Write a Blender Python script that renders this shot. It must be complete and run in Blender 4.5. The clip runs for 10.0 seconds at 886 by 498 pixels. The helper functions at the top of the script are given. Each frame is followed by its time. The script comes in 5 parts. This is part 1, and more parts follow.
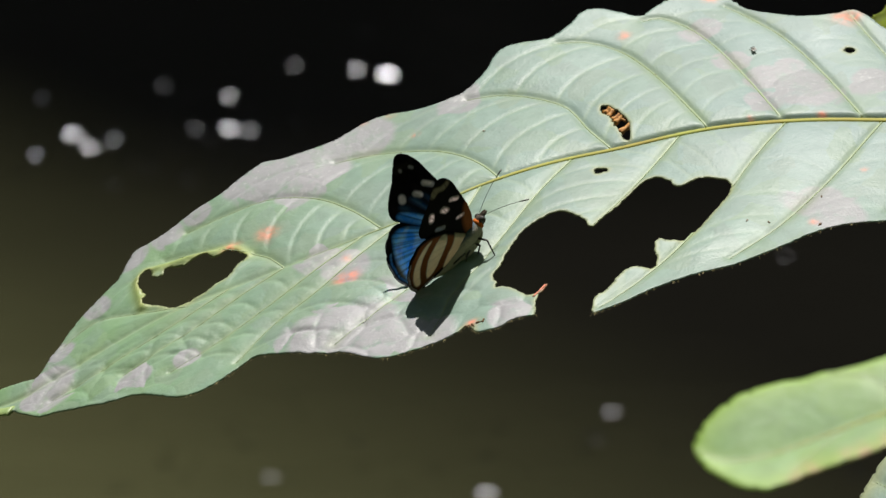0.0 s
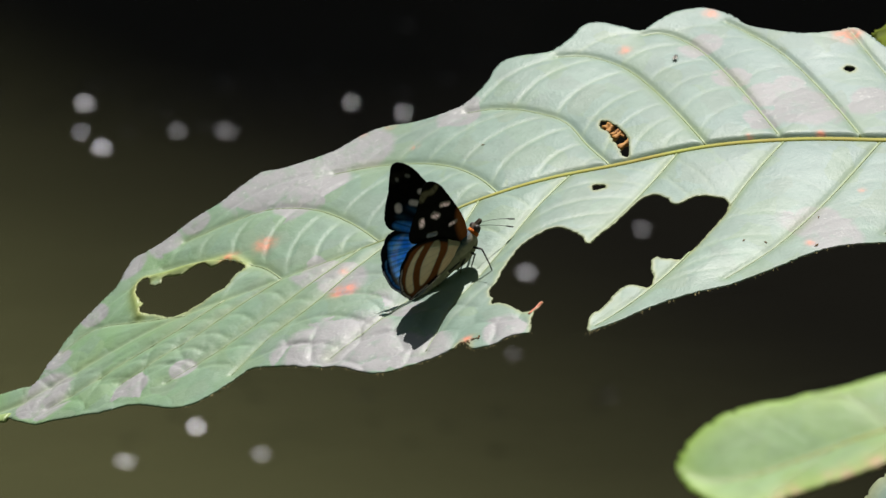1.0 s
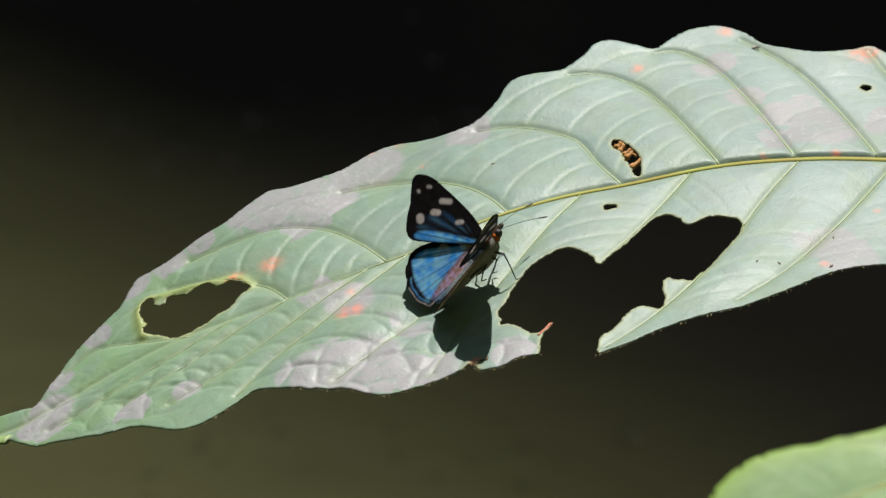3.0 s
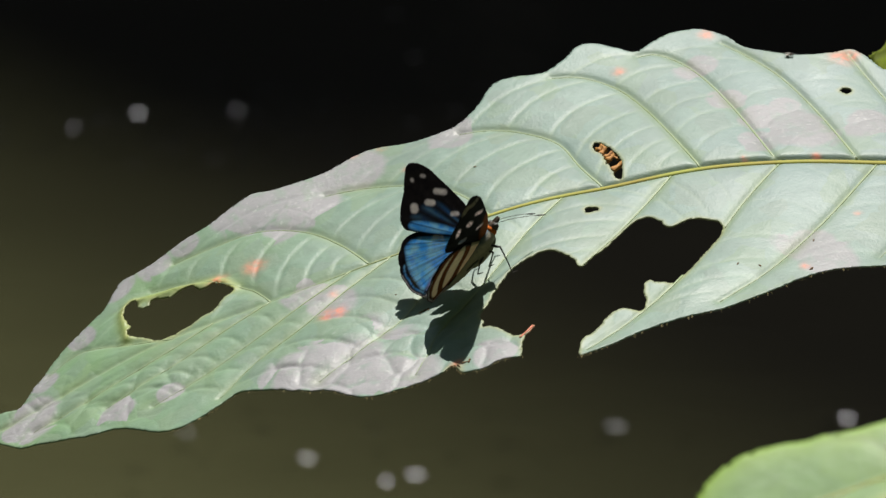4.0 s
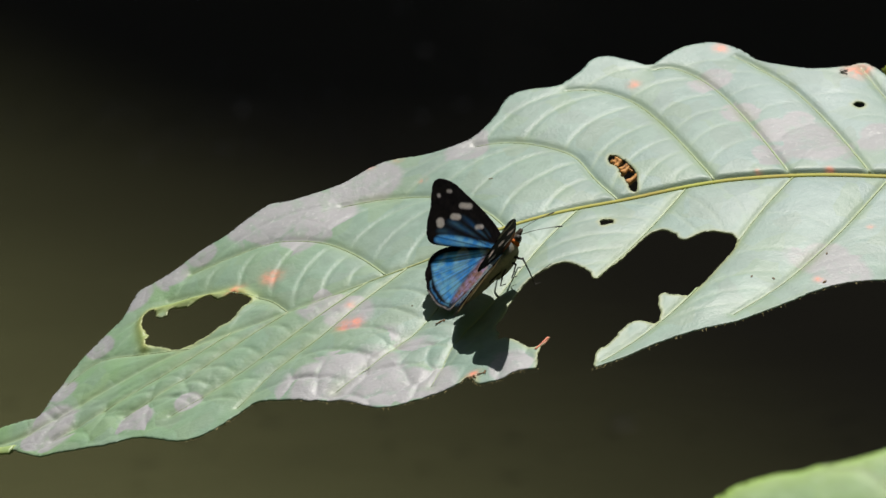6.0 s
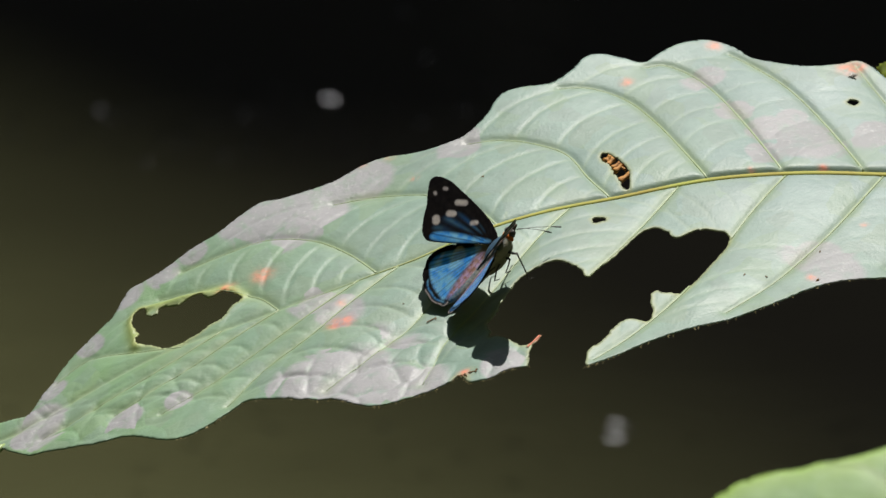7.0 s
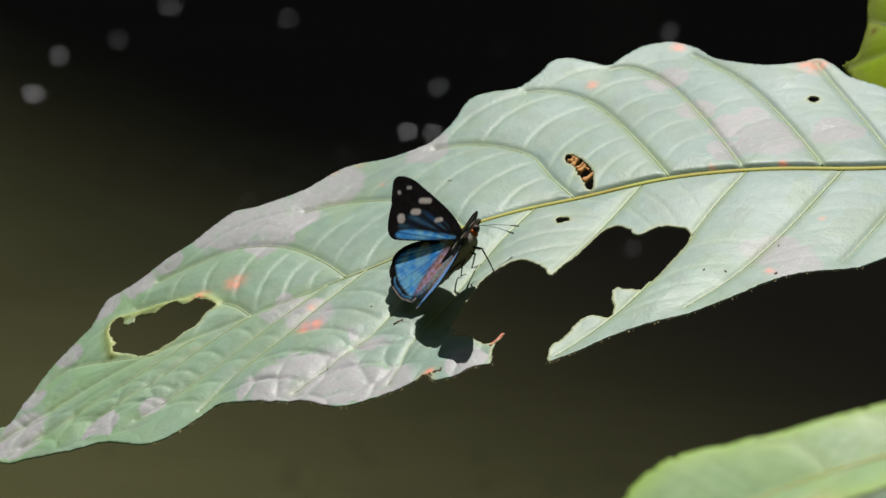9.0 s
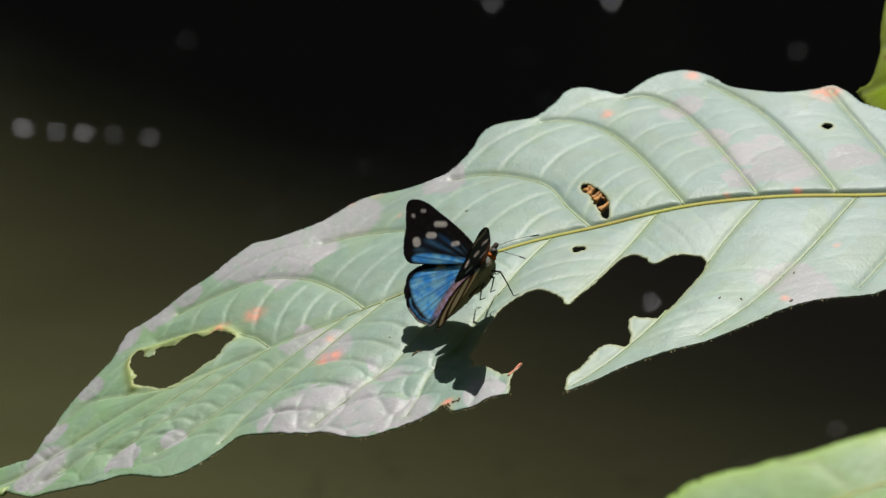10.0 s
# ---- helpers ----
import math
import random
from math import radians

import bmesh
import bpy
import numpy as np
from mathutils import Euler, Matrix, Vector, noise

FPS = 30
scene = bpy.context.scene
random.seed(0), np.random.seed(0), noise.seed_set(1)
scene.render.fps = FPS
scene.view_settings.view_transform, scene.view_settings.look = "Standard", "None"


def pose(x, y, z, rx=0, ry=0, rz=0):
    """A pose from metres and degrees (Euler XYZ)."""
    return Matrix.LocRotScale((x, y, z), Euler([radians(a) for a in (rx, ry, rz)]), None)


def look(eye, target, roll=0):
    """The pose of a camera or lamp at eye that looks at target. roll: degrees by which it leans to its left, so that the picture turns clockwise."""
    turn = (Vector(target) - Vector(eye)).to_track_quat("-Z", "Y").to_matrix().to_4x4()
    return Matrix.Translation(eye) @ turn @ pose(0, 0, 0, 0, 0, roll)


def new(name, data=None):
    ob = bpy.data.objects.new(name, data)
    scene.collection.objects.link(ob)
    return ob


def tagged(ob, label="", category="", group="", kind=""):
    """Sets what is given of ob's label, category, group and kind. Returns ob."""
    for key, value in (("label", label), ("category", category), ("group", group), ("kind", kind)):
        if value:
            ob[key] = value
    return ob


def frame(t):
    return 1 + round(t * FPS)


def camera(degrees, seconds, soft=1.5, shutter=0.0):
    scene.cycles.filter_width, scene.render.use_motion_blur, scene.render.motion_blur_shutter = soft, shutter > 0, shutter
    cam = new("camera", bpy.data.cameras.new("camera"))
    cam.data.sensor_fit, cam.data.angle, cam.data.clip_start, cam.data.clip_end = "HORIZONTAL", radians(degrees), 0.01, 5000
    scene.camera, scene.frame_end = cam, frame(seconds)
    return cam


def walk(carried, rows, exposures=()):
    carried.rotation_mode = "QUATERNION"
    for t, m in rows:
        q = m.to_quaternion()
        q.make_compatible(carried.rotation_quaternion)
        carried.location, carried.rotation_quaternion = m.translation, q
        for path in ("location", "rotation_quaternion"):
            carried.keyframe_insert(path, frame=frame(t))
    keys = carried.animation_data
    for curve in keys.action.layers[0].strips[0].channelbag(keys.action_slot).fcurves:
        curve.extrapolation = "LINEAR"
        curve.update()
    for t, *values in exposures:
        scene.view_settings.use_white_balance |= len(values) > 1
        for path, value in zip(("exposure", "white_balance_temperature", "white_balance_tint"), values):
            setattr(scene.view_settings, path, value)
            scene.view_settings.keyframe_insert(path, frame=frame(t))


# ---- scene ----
cam = camera(8.0, 10.0)
cam.data.dof.use_dof = True
cam.data.dof.focus_distance = 1.32
cam.data.dof.aperture_fstop = 44.0
cam.data.dof.aperture_blades = 7
walk(cam, [
    (0, pose(0.00000, 0.00000, 1.30000, 75.0000, -0.0000, 0.0000)),
    (0.5, pose(-0.00688, 0.00158, 1.30976, 74.5920, -0.9480, -0.1260)),
    (1, pose(0.00473, 0.00220, 1.31785, 74.3640, -0.7500, 0.3960)),
    (1.5, pose(0.02158, -0.00079, 1.31407, 74.6370, -0.0430, 0.9120)),
    (2, pose(0.00875, 0.00970, 1.31357, 74.5930, -0.3990, 0.4490)),
    (2.5, pose(-0.00597, 0.01683, 1.30158, 74.9310, -1.3600, 0.3120)),
    (2.7, pose(0.00957, 0.02320, 1.30567, 74.7520, -0.8500, 0.7500)),
    (4, pose(0.00967, 0.01611, 1.31115, 74.6890, -0.8300, 0.5550)),
    (4.5, pose(0.01094, 0.01837, 1.31786, 74.5030, -0.8440, 0.5800)),
    (5, pose(0.00951, 0.01488, 1.31794, 74.5580, -0.7360, 0.4970)),
    (6.5, pose(0.00725, 0.00569, 1.31943, 74.5720, -1.1460, 0.7240)),
    (7, pose(0.01033, 0.01245, 1.31513, 74.6490, -1.0610, 0.7210)),
    (7.5, pose(0.02203, 0.00670, 1.31396, 74.7400, -0.5650, 0.8200)),
    (8, pose(0.03426, -0.00668, 1.31111, 75.0120, 0.1610, 1.2870)),
    (8.5, pose(0.03753, -0.00604, 1.31357, 74.9620, 0.1640, 1.2730)),
    (9, pose(0.04831, -0.01241, 1.31301, 75.0490, 0.5610, 1.6290)),
    (9.5, pose(0.05396, -0.01346, 1.31808, 75.0510, 0.8870, 2.1070)),
    (10, pose(0.05035, -0.01925, 1.32097, 75.0760, 1.1960, 1.6970)),
], [(0, 0.74), (2.6, 0.7), (4, 0.66), (10, 0.63)])

# ---- light ----
SUN_ELEVATION, SUN_AZIMUTH = 75.5, 8.5      # azimuth from +y towards +x
world = bpy.data.worlds.new("sky")
scene.world = world
world.use_nodes = True
wn = world.node_tree.nodes
sky = wn.new("ShaderNodeTexSky")
sky.sky_type, sky.sun_disc = "NISHITA", False
sky.sun_elevation, sky.sun_rotation = radians(SUN_ELEVATION), radians(SUN_AZIMUTH)
wn["Background"].inputs["Strength"].default_value = 0.05
world.node_tree.links.new(sky.outputs["Color"], wn["Background"].inputs["Color"])

sun_data = bpy.data.lights.new("sun", "SUN")
sun_data.energy, sun_data.angle, sun_data.color = 4.5, radians(0.53), (1.0, 0.96, 0.9)
sun = new("sun", sun_data)
ev, av = radians(SUN_ELEVATION), radians(SUN_AZIMUTH)
SUN_WAY = Vector((math.sin(av) * math.cos(ev), math.cos(av) * math.cos(ev), math.sin(ev)))
sun.matrix_world = look(SUN_WAY * 20, (0, 0, 0))


# ---- materials ----
class Mat:
    """A small writer of node materials."""

    def __init__(self, name, rough=0.5, spec=0.5):
        self.m = bpy.data.materials.new(name)
        self.m.use_nodes = True
        self.t = self.m.node_tree
        self.b = self.t.nodes["Principled BSDF"]
        self.b.inputs["Roughness"].default_value = rough
        self.b.inputs["Specular IOR Level"].default_value = spec

    def node(self, kind, **sets):
        n = self.t.nodes.new(kind)
        for key, value in sets.items():
            n.inputs[key.replace("_", " ")].default_value = value
        return n

    def link(self, a, b):
        self.t.links.new(a, b)
        return self

    def coords(self):
        return self.node("ShaderNodeTexCoord").outputs["Object"]

    def noise(self, scale, detail=4.0, rough=0.55):
        n = self.node("ShaderNodeTexNoise", Scale=scale, Detail=detail, Roughness=rough)
        self.link(self.coords(), n.inputs["Vector"])
        return n.outputs["Fac"]

    def ramp(self, fac, lo, hi):
        n = self.node("ShaderNodeMapRange")
        n.inputs["From Min"].default_value, n.inputs["From Max"].default_value = lo, hi
        self.link(fac, n.inputs["Value"])
        return n.outputs["Result"]

    def attr(self, name):
        n = self.node("ShaderNodeAttribute")
        n.attribute_name = name
        return n.outputs["Fac"]

    def times(self, a, b):
        n = self.t.nodes.new("ShaderNodeMath")
        n.operation = "MULTIPLY"
        for k, v in enumerate((a, b)):
            if isinstance(v, (int, float)):
                n.inputs[k].default_value = v
            else:
                self.link(v, n.inputs[k])
        return n.outputs[0]

    def plus(self, a, b):
        n = self.t.nodes.new("ShaderNodeMath")
        n.operation = "ADD"
        self.link(a, n.inputs[0]).link(b, n.inputs[1])
        return n.outputs[0]

    def mix(self, fac, a, b):
        n = self.t.nodes.new("ShaderNodeMix")
        n.data_type = "RGBA"
        for key, v in (("Factor", fac), ("A", a), ("B", b)):
            sock = [s for s in n.inputs if s.name == key and s.type in (("VALUE",) if key == "Factor" else ("RGBA",))][0]
            if isinstance(v, tuple):
                sock.default_value = (*v, 1)
            elif isinstance(v, (int, float)):
                sock.default_value = v
            else:
                self.link(v, sock)
        return [s for s in n.outputs if s.type == "RGBA"][0]

    def colour(self, c):
        if isinstance(c, tuple):
            self.b.inputs["Base Color"].default_value = (*c, 1)
        else:
            self.link(c, self.b.inputs["Base Color"])
        return self

    def bump(self, fac, strength, distance):
        n = self.node("ShaderNodeBump", Strength=strength, Distance=distance)
        self.link(fac, n.inputs["Height"])
        self.link(n.outputs["Normal"], self.b.inputs["Normal"])
        return self

    def rough(self, fac, lo, hi):
        n = self.node("ShaderNodeMapRange")
        n.inputs["To Min"].default_value, n.inputs["To Max"].default_value = lo, hi
        self.link(fac, n.inputs["Value"])
        self.link(n.outputs["Result"], self.b.inputs["Roughness"])
        return self

    def sheer(self, colour, share):
        """Lets a share of the light through, as thin leaves and wings do."""
        tr = self.t.nodes.new("ShaderNodeBsdfTranslucent")
        if isinstance(colour, tuple):
            tr.inputs["Color"].default_value = (*colour, 1)
        else:
            self.link(colour, tr.inputs["Color"])
        mx = self.t.nodes.new("ShaderNodeMixShader")
        if isinstance(share, float):
            mx.inputs["Fac"].default_value = share
        else:
            self.link(share, mx.inputs["Fac"])
        out = [n for n in self.t.nodes if n.type == "OUTPUT_MATERIAL"][0]
        self.link(self.b.outputs[0], mx.inputs[1])
        self.link(tr.outputs[0], mx.inputs[2])
        self.link(mx.outputs[0], out.inputs["Surface"])
        return self


def leaf_material(name, green, pale, silver, rust, sheer, gloss=0.48, rim=(0.34, 0.33, 0.14)):
    m = Mat(name, gloss, 0.38)
    c = m.mix(m.ramp(m.noise(45), 0.3, 0.7), green, pale)
    c = m.mix(m.times(m.ramp(m.noise(260, 7), 0.42, 0.72), 0.45), c, tuple(0.6 * v for v in green))
    c = m.mix(m.times(m.attr("young"), m.ramp(m.noise(70, 5), 0.15, 0.75)), c, tuple(v * k for v, k in zip(green, (0.94, 1.14, 0.55))))
    # bluish glare of the upper half towards the base, put into the colour
    c = m.mix(m.times(m.attr("base_glare"), 0.6), c, (0.234, 0.3, 0.306))
    c = m.mix(m.times(m.attr("vein"), 0.45), c, (0.33, 0.4, 0.28))
    # puckered fields between the finest veins
    warp = m.node("ShaderNodeVectorMath")
    warp.operation = "MULTIPLY_ADD"
    wave = m.node("ShaderNodeTexNoise", Scale=140.0)
    m.link(m.coords(), wave.inputs["Vector"])
    m.link(wave.outputs["Color"], warp.inputs[0])
    warp.inputs[1].default_value = (0.005, 0.005, 0.0)
    m.link(m.coords(), warp.inputs[2])
    cells, crease = m.node("ShaderNodeTexVoronoi", Scale=165.0), m.node("ShaderNodeTexVoronoi", Scale=165.0)
    crease.feature = "DISTANCE_TO_EDGE"
    for v in (cells, crease):
        m.link(warp.outputs[0], v.inputs["Vector"])
    pick_one = m.node("ShaderNodeSeparateColor")
    m.link(cells.outputs["Color"], pick_one.inputs[0])
    c = m.mix(m.times(m.ramp(pick_one.outputs[0], 0.5, 0.9), 0.3), c, tuple(v * k for v, k in zip(green, (1.15, 1.05, 0.72))))
    c = m.mix(m.times(m.ramp(pick_one.outputs[1], 0.55, 0.9), 0.3), c, tuple(v * k for v, k in zip(green, (1.12, 0.92, 1.02))))
    c = m.mix(m.times(m.ramp(m.attr("tone"), 0.1, 0.9), m.plus(m.times(m.attr("young"), 0.4), m.times(m.attr("by_vein"), 0.1))), c, tuple(v * k for v, k in zip(green, (0.78, 0.88, 0.7))))
    c = m.mix(m.times(m.ramp(m.plus(m.plus(m.attr("silver"), m.times(m.attr("patch"), 0.5)), m.times(m.noise(150, 6), 0.35)), 0.8, 0.95), m.ramp(m.noise(320, 6), 0.1, 0.5)), c, m.mix(m.ramp(m.attr("tone"), 0.45, 0.75), silver, tuple(v * k for v, k in zip(silver, (0.87, 0.89, 0.88)))))
    c = m.mix(m.times(m.times(m.attr("silver"), m.ramp(m.noise(900, 3), 0.6, 0.7)), 0.4), c, (0.5, 0.5, 0.5))
    c = m.mix(m.times(m.attr("by_vein"), m.times(m.ramp(m.noise(90, 5), 0.35, 0.65), 0.4)), c, tuple(v * k for v, k in zip(green, (1.2, 1.05, 0.5))))
    c = m.mix(m.times(m.attr("lip"), 0.7), c, (0.3, 0.36, 0.1))
    c = m.mix(m.times(m.attr("margin"), 0.5), c, rim)
    c = m.mix(m.times(m.attr("rust"), m.ramp(m.noise(500, 5), 0.3, 0.68)), c, rust)
    m.colour(c)
    m.rough(m.noise(120, 4), gloss - 0.1, gloss + 0.14)
    m.bump(m.plus(m.plus(m.noise(420, 5), m.times(m.noise(1500, 4), 0.9)), m.times(m.ramp(crease.outputs["Distance"], 0.0, 0.16), m.plus(m.times(m.attr("young"), 0.65), m.times(m.attr("silver"), 0.25)))), 0.24, 0.0004)
    m.sheer(c, sheer)
    return m.m


LEAF = leaf_material("leaf_green", (0.172, 0.252, 0.206), (0.23, 0.312, 0.268), (0.29, 0.288, 0.3), (0.66, 0.23, 0.15), 0.12)
FRONT = leaf_material("leaf_fresh", (0.16, 0.29, 0.085), (0.215, 0.34, 0.15), (0.34, 0.46, 0.27), (0.5, 0.3, 0.2), 0.2, rim=(0.26, 0.4, 0.03))
YELLOW_LEAF = leaf_material("leaf_backlit", (0.36, 0.52, 0.015), (0.42, 0.58, 0.02), (0.2, 0.25, 0.05), (0.2, 0.08, 0.01), 0.6)


def plain(name, a, b, scale, rough, spec=0.5, bump=0.0003, metal=0.0):
    m = Mat(name, rough, spec)
    m.colour(m.mix(m.ramp(m.noise(scale), 0.3, 0.7), a, b))
    m.b.inputs["Metallic"].default_value = metal
    if bump:
        m.bump(m.noise(scale * 6), 0.4, bump)
    return m.m


def rib_material():
    """Yellow towards the leaf's base, stained brown here and there, and as pale as the blade towards its tip."""
    m = Mat("midrib_yellow", 0.6, 0.15)
    sep = m.t.nodes.new("ShaderNodeSeparateXYZ")
    m.link(m.coords(), sep.inputs[0])
    yellow = m.mix(m.ramp(m.noise(60), 0.3, 0.7), (0.3, 0.34, 0.07), (0.28, 0.22, 0.05))
    m.colour(m.mix(m.ramp(sep.outputs["X"], -0.035, 0.012), (0.25, 0.33, 0.2), yellow))
    m.bump(m.noise(360), 0.4, 0.0003)
    return m.m


RIB = rib_material()
VEIN = plain("vein_pale", (0.2, 0.26, 0.12), (0.27, 0.33, 0.2), 60, 0.45)
DRIED = plain("dried_tissue", (0.45, 0.22, 0.05), (0.22, 0.09, 0.02), 500, 0.7)
RED_TIP = plain("red_dried", (0.6, 0.2, 0.12), (0.45, 0.12, 0.07), 700, 0.6)
LIP = plain("yellowed_edge", (0.27, 0.32, 0.11), (0.2, 0.3, 0.12), 300, 0.5)
HAIR = plain("margin_hair", (0.3, 0.25, 0.12), (0.15, 0.12, 0.05), 500, 0.8)


# ---- building helpers ----
def smooth_line(pts, steps=6, closed=False):
    """A rounded line through control points (centripetal enough for even spacing)."""
    p = np.array(pts, float)
    n = len(p)
    out = []
    for i in range(n if closed else n - 1):
        if closed:
            a, b, c, d = p[(i - 1) % n], p[i], p[(i + 1) % n], p[(i + 2) % n]
        else:
            a, b, c, d = p[max(i - 1, 0)], p[i], p[i + 1], p[min(i + 2, n - 1)]
        for k in range(steps):
            t = k / steps
            out.append(0.5 * (2 * b + (c - a) * t + (2 * a - 5 * b + 4 * c - d) * t * t + (3 * b - a - 3 * c + d) * t ** 3))
    if not closed:
        out.append(p[-1])
    return np.array(out)


def segment_gap(pts, lines):
    """Distance from each point to the nearest of some polylines, and the nearest place."""
    a = np.concatenate([l[:-1] for l in lines])
    b = np.concatenate([l[1:] for l in lines])
    best, near = np.full(len(pts), 1e9), np.zeros_like(pts)
    ab = b - a
    ll = (ab ** 2).sum(1) + 1e-12
    for s in range(0, len(pts), 2000):
        p = pts[s:s + 2000]
        t = np.clip(((p[:, None] - a) * ab).sum(2) / ll, 0, 1)
        q = a + t[..., None] * ab
        d = ((p[:, None] - q) ** 2).sum(2)
        k = d.argmin(1)
        r = np.arange(len(p))
        best[s:s + 2000], near[s:s + 2000] = np.sqrt(d[r, k]), q[r, k]
    return best, near


def inside(pts, poly):
    x, y = pts[:, 0], pts[:, 1]
    hit = np.zeros(len(pts), bool)
    for (x0, y0), (x1, y1) in zip(poly, np.roll(poly, -1, 0)):
        if y0 != y1:
            hit ^= ((y0 > y) != (y1 > y)) & (x < (x1 - x0) * (y - y0) / (y1 - y0) + x0)
    return hit


def loop(poly):
    return np.concatenate([poly, poly[:1]])


def ragged(poly, size, amount, rng):
    """A closed outline cut into short steps and nibbled a little."""
    out = []
    for a, b in zip(poly, np.roll(poly, -1, 0)):
        k = max(1, int(np.linalg.norm(b - a) / size))
        out += [a + (b - a) * i / k for i in range(k)]
    out = np.array(out)
    return out + rng.normal(0, amount, out.shape)


def sheet(outline, cuts, cell):
    """A fine net over a flat outline with cuts in it, its rim drawn to the edges. Points and quads."""
    lo, hi = outline.min(0) - cell, outline.max(0) + cell
    nx, ny = (np.ceil((hi - lo) / cell)).astype(int) + 1
    gx, gy = np.meshgrid(lo[0] + cell * np.arange(nx), lo[1] + cell * np.arange(ny), indexing="ij")
    pts = np.stack([gx.ravel(), gy.ravel()], 1)
    ok = inside(pts, outline)
    for c in cuts:
        ok &= ~inside(pts, c)
    gap, near = segment_gap(pts, [loop(outline)] + [loop(c) for c in cuts])
    snap = gap < 0.58 * cell
    pts[snap] = near[snap]
    good = (ok | snap).reshape(nx, ny)
    core = ok.reshape(nx, ny)
    i, j = np.meshgrid(np.arange(nx - 1), np.arange(ny - 1), indexing="ij")
    quad = good[:-1, :-1] & good[1:, :-1] & good[1:, 1:] & good[:-1, 1:]
    quad &= core[:-1, :-1] | core[1:, :-1] | core[1:, 1:] | core[:-1, 1:]
    i, j = i[quad], j[quad]
    faces = np.stack([i * ny + j, (i + 1) * ny + j, (i + 1) * ny + j + 1, i * ny + j + 1], 1)
    used, faces = np.unique(faces, return_inverse=True)
    return pts[used], faces.reshape(-1, 4), np.where(snap, 0, gap)[used]


def make_mesh(name, verts, faces, mats, slots=None, smooth=True, attrs=None):
    me = bpy.data.meshes.new(name)
    me.from_pydata([tuple(map(float, v)) for v in verts], [], [tuple(map(int, f)) for f in faces])
    for m in mats:
        me.materials.append(m)
    if slots is not None:
        me.polygons.foreach_set("material_index", np.array(slots, np.int32))
    if smooth:
        me.polygons.foreach_set("use_smooth", np.ones(len(me.polygons), bool))
    for key, values in (attrs or {}).items():
        a = me.attributes.new(key, "FLOAT", "POINT")
        a.data.foreach_set("value", np.array(values, np.float32))
    me.update()
    return me


def part_of(parent, name, me, label=""):
    ob = new(name, me)
    ob.parent = parent
    return tagged(ob, label)


def tube(line, radii, sides=8, flat=1.0):
    """A tapered tube along a line in space, rounded off at both ends."""
    p = np.array(line, float)
    t = np.gradient(p, axis=0)
    t /= np.linalg.norm(t, axis=1)[:, None] + 1e-12
    up = np.array((0.0, 0.0, 1.0))
    verts, faces = [], []
    for k, (c, d) in enumerate(zip(p, t)):
        s = np.cross(d, up if abs(d[2]) < 0.95 else np.array((0.0, 1.0, 0.0)))
        s /= np.linalg.norm(s)
        u = np.cross(s, d)
        for a in range(sides):
            w = 2 * math.pi * a / sides
            verts.append(c + radii[k] * (math.cos(w) * s + flat * math.sin(w) * u))
    for k in range(len(p) - 1):
        for a in range(sides):
            b = (a + 1) % sides
            faces.append((k * sides + a, k * sides + b, (k + 1) * sides + b, (k + 1) * sides + a))
    n = len(p)
    bm_faces = faces + [tuple(range(sides))[::-1], tuple((n - 1) * sides + a for a in range(sides))]
    return np.array(verts), bm_faces


def blob(centre, size, rings=14, sides=20, bend=None):
    """A rounded body of revolution along x with its own taper."""
    verts, faces = [], []
    for i in range(rings + 1):
        a = math.pi * i / rings
        x, r = -math.cos(a), math.sin(a)
        if bend:
            r *= bend(x)
        for k in range(sides):
            w = 2 * math.pi * k / sides
            verts.append((centre[0] + size[0] * x, centre[1] + size[1] * r * math.cos(w), centre[2] + size[2] * r * math.sin(w)))
    for i in range(rings):
        for k in range(sides):
            b = (k + 1) % sides
            faces.append((i * sides + k, i * sides + b, (i + 1) * sides + b, (i + 1) * sides + k))
    return verts, faces


def pick(line, s):
    """Points at shares s of a polyline's length."""
    d = np.concatenate([[0], np.cumsum(np.linalg.norm(np.diff(line, axis=0), axis=1))])
    s = np.array(s) * d[-1]
    return np.stack([np.interp(s, d, line[:, 0]), np.interp(s, d, line[:, 1])], 1)


def rungs(rib, veins, count):
    """Cross veins between neighbouring side veins of one half of a leaf."""
    out = []
    for near, far in zip(veins[:-1], veins[1:]):
        # near springs closer to the leaf's base; both run towards the tip
        i = np.linalg.norm(rib - near[0], axis=1).argmin()
        j = np.linalg.norm(rib - far[0], axis=1).argmin()
        base = np.concatenate([rib[min(i, j):max(i, j) + 1] if i <= j else rib[j:i + 1][::-1], far])
        s = np.linspace(0.12, 0.95, count) + np.array([0.03 * math.sin(7.3 * k + 3 * len(out)) for k in range(count)])
        a, b = pick(base, s), pick(near, np.clip(s * 0.98, 0, 1))
        for k in range(count):
            d = b[k] - a[k]
            w = np.array((-d[1], d[0])) * 0.12
            t = np.linspace(0, 1, 6)[:, None]
            out.append(a[k] + d * t + w * np.sin(math.pi * t))
    return out


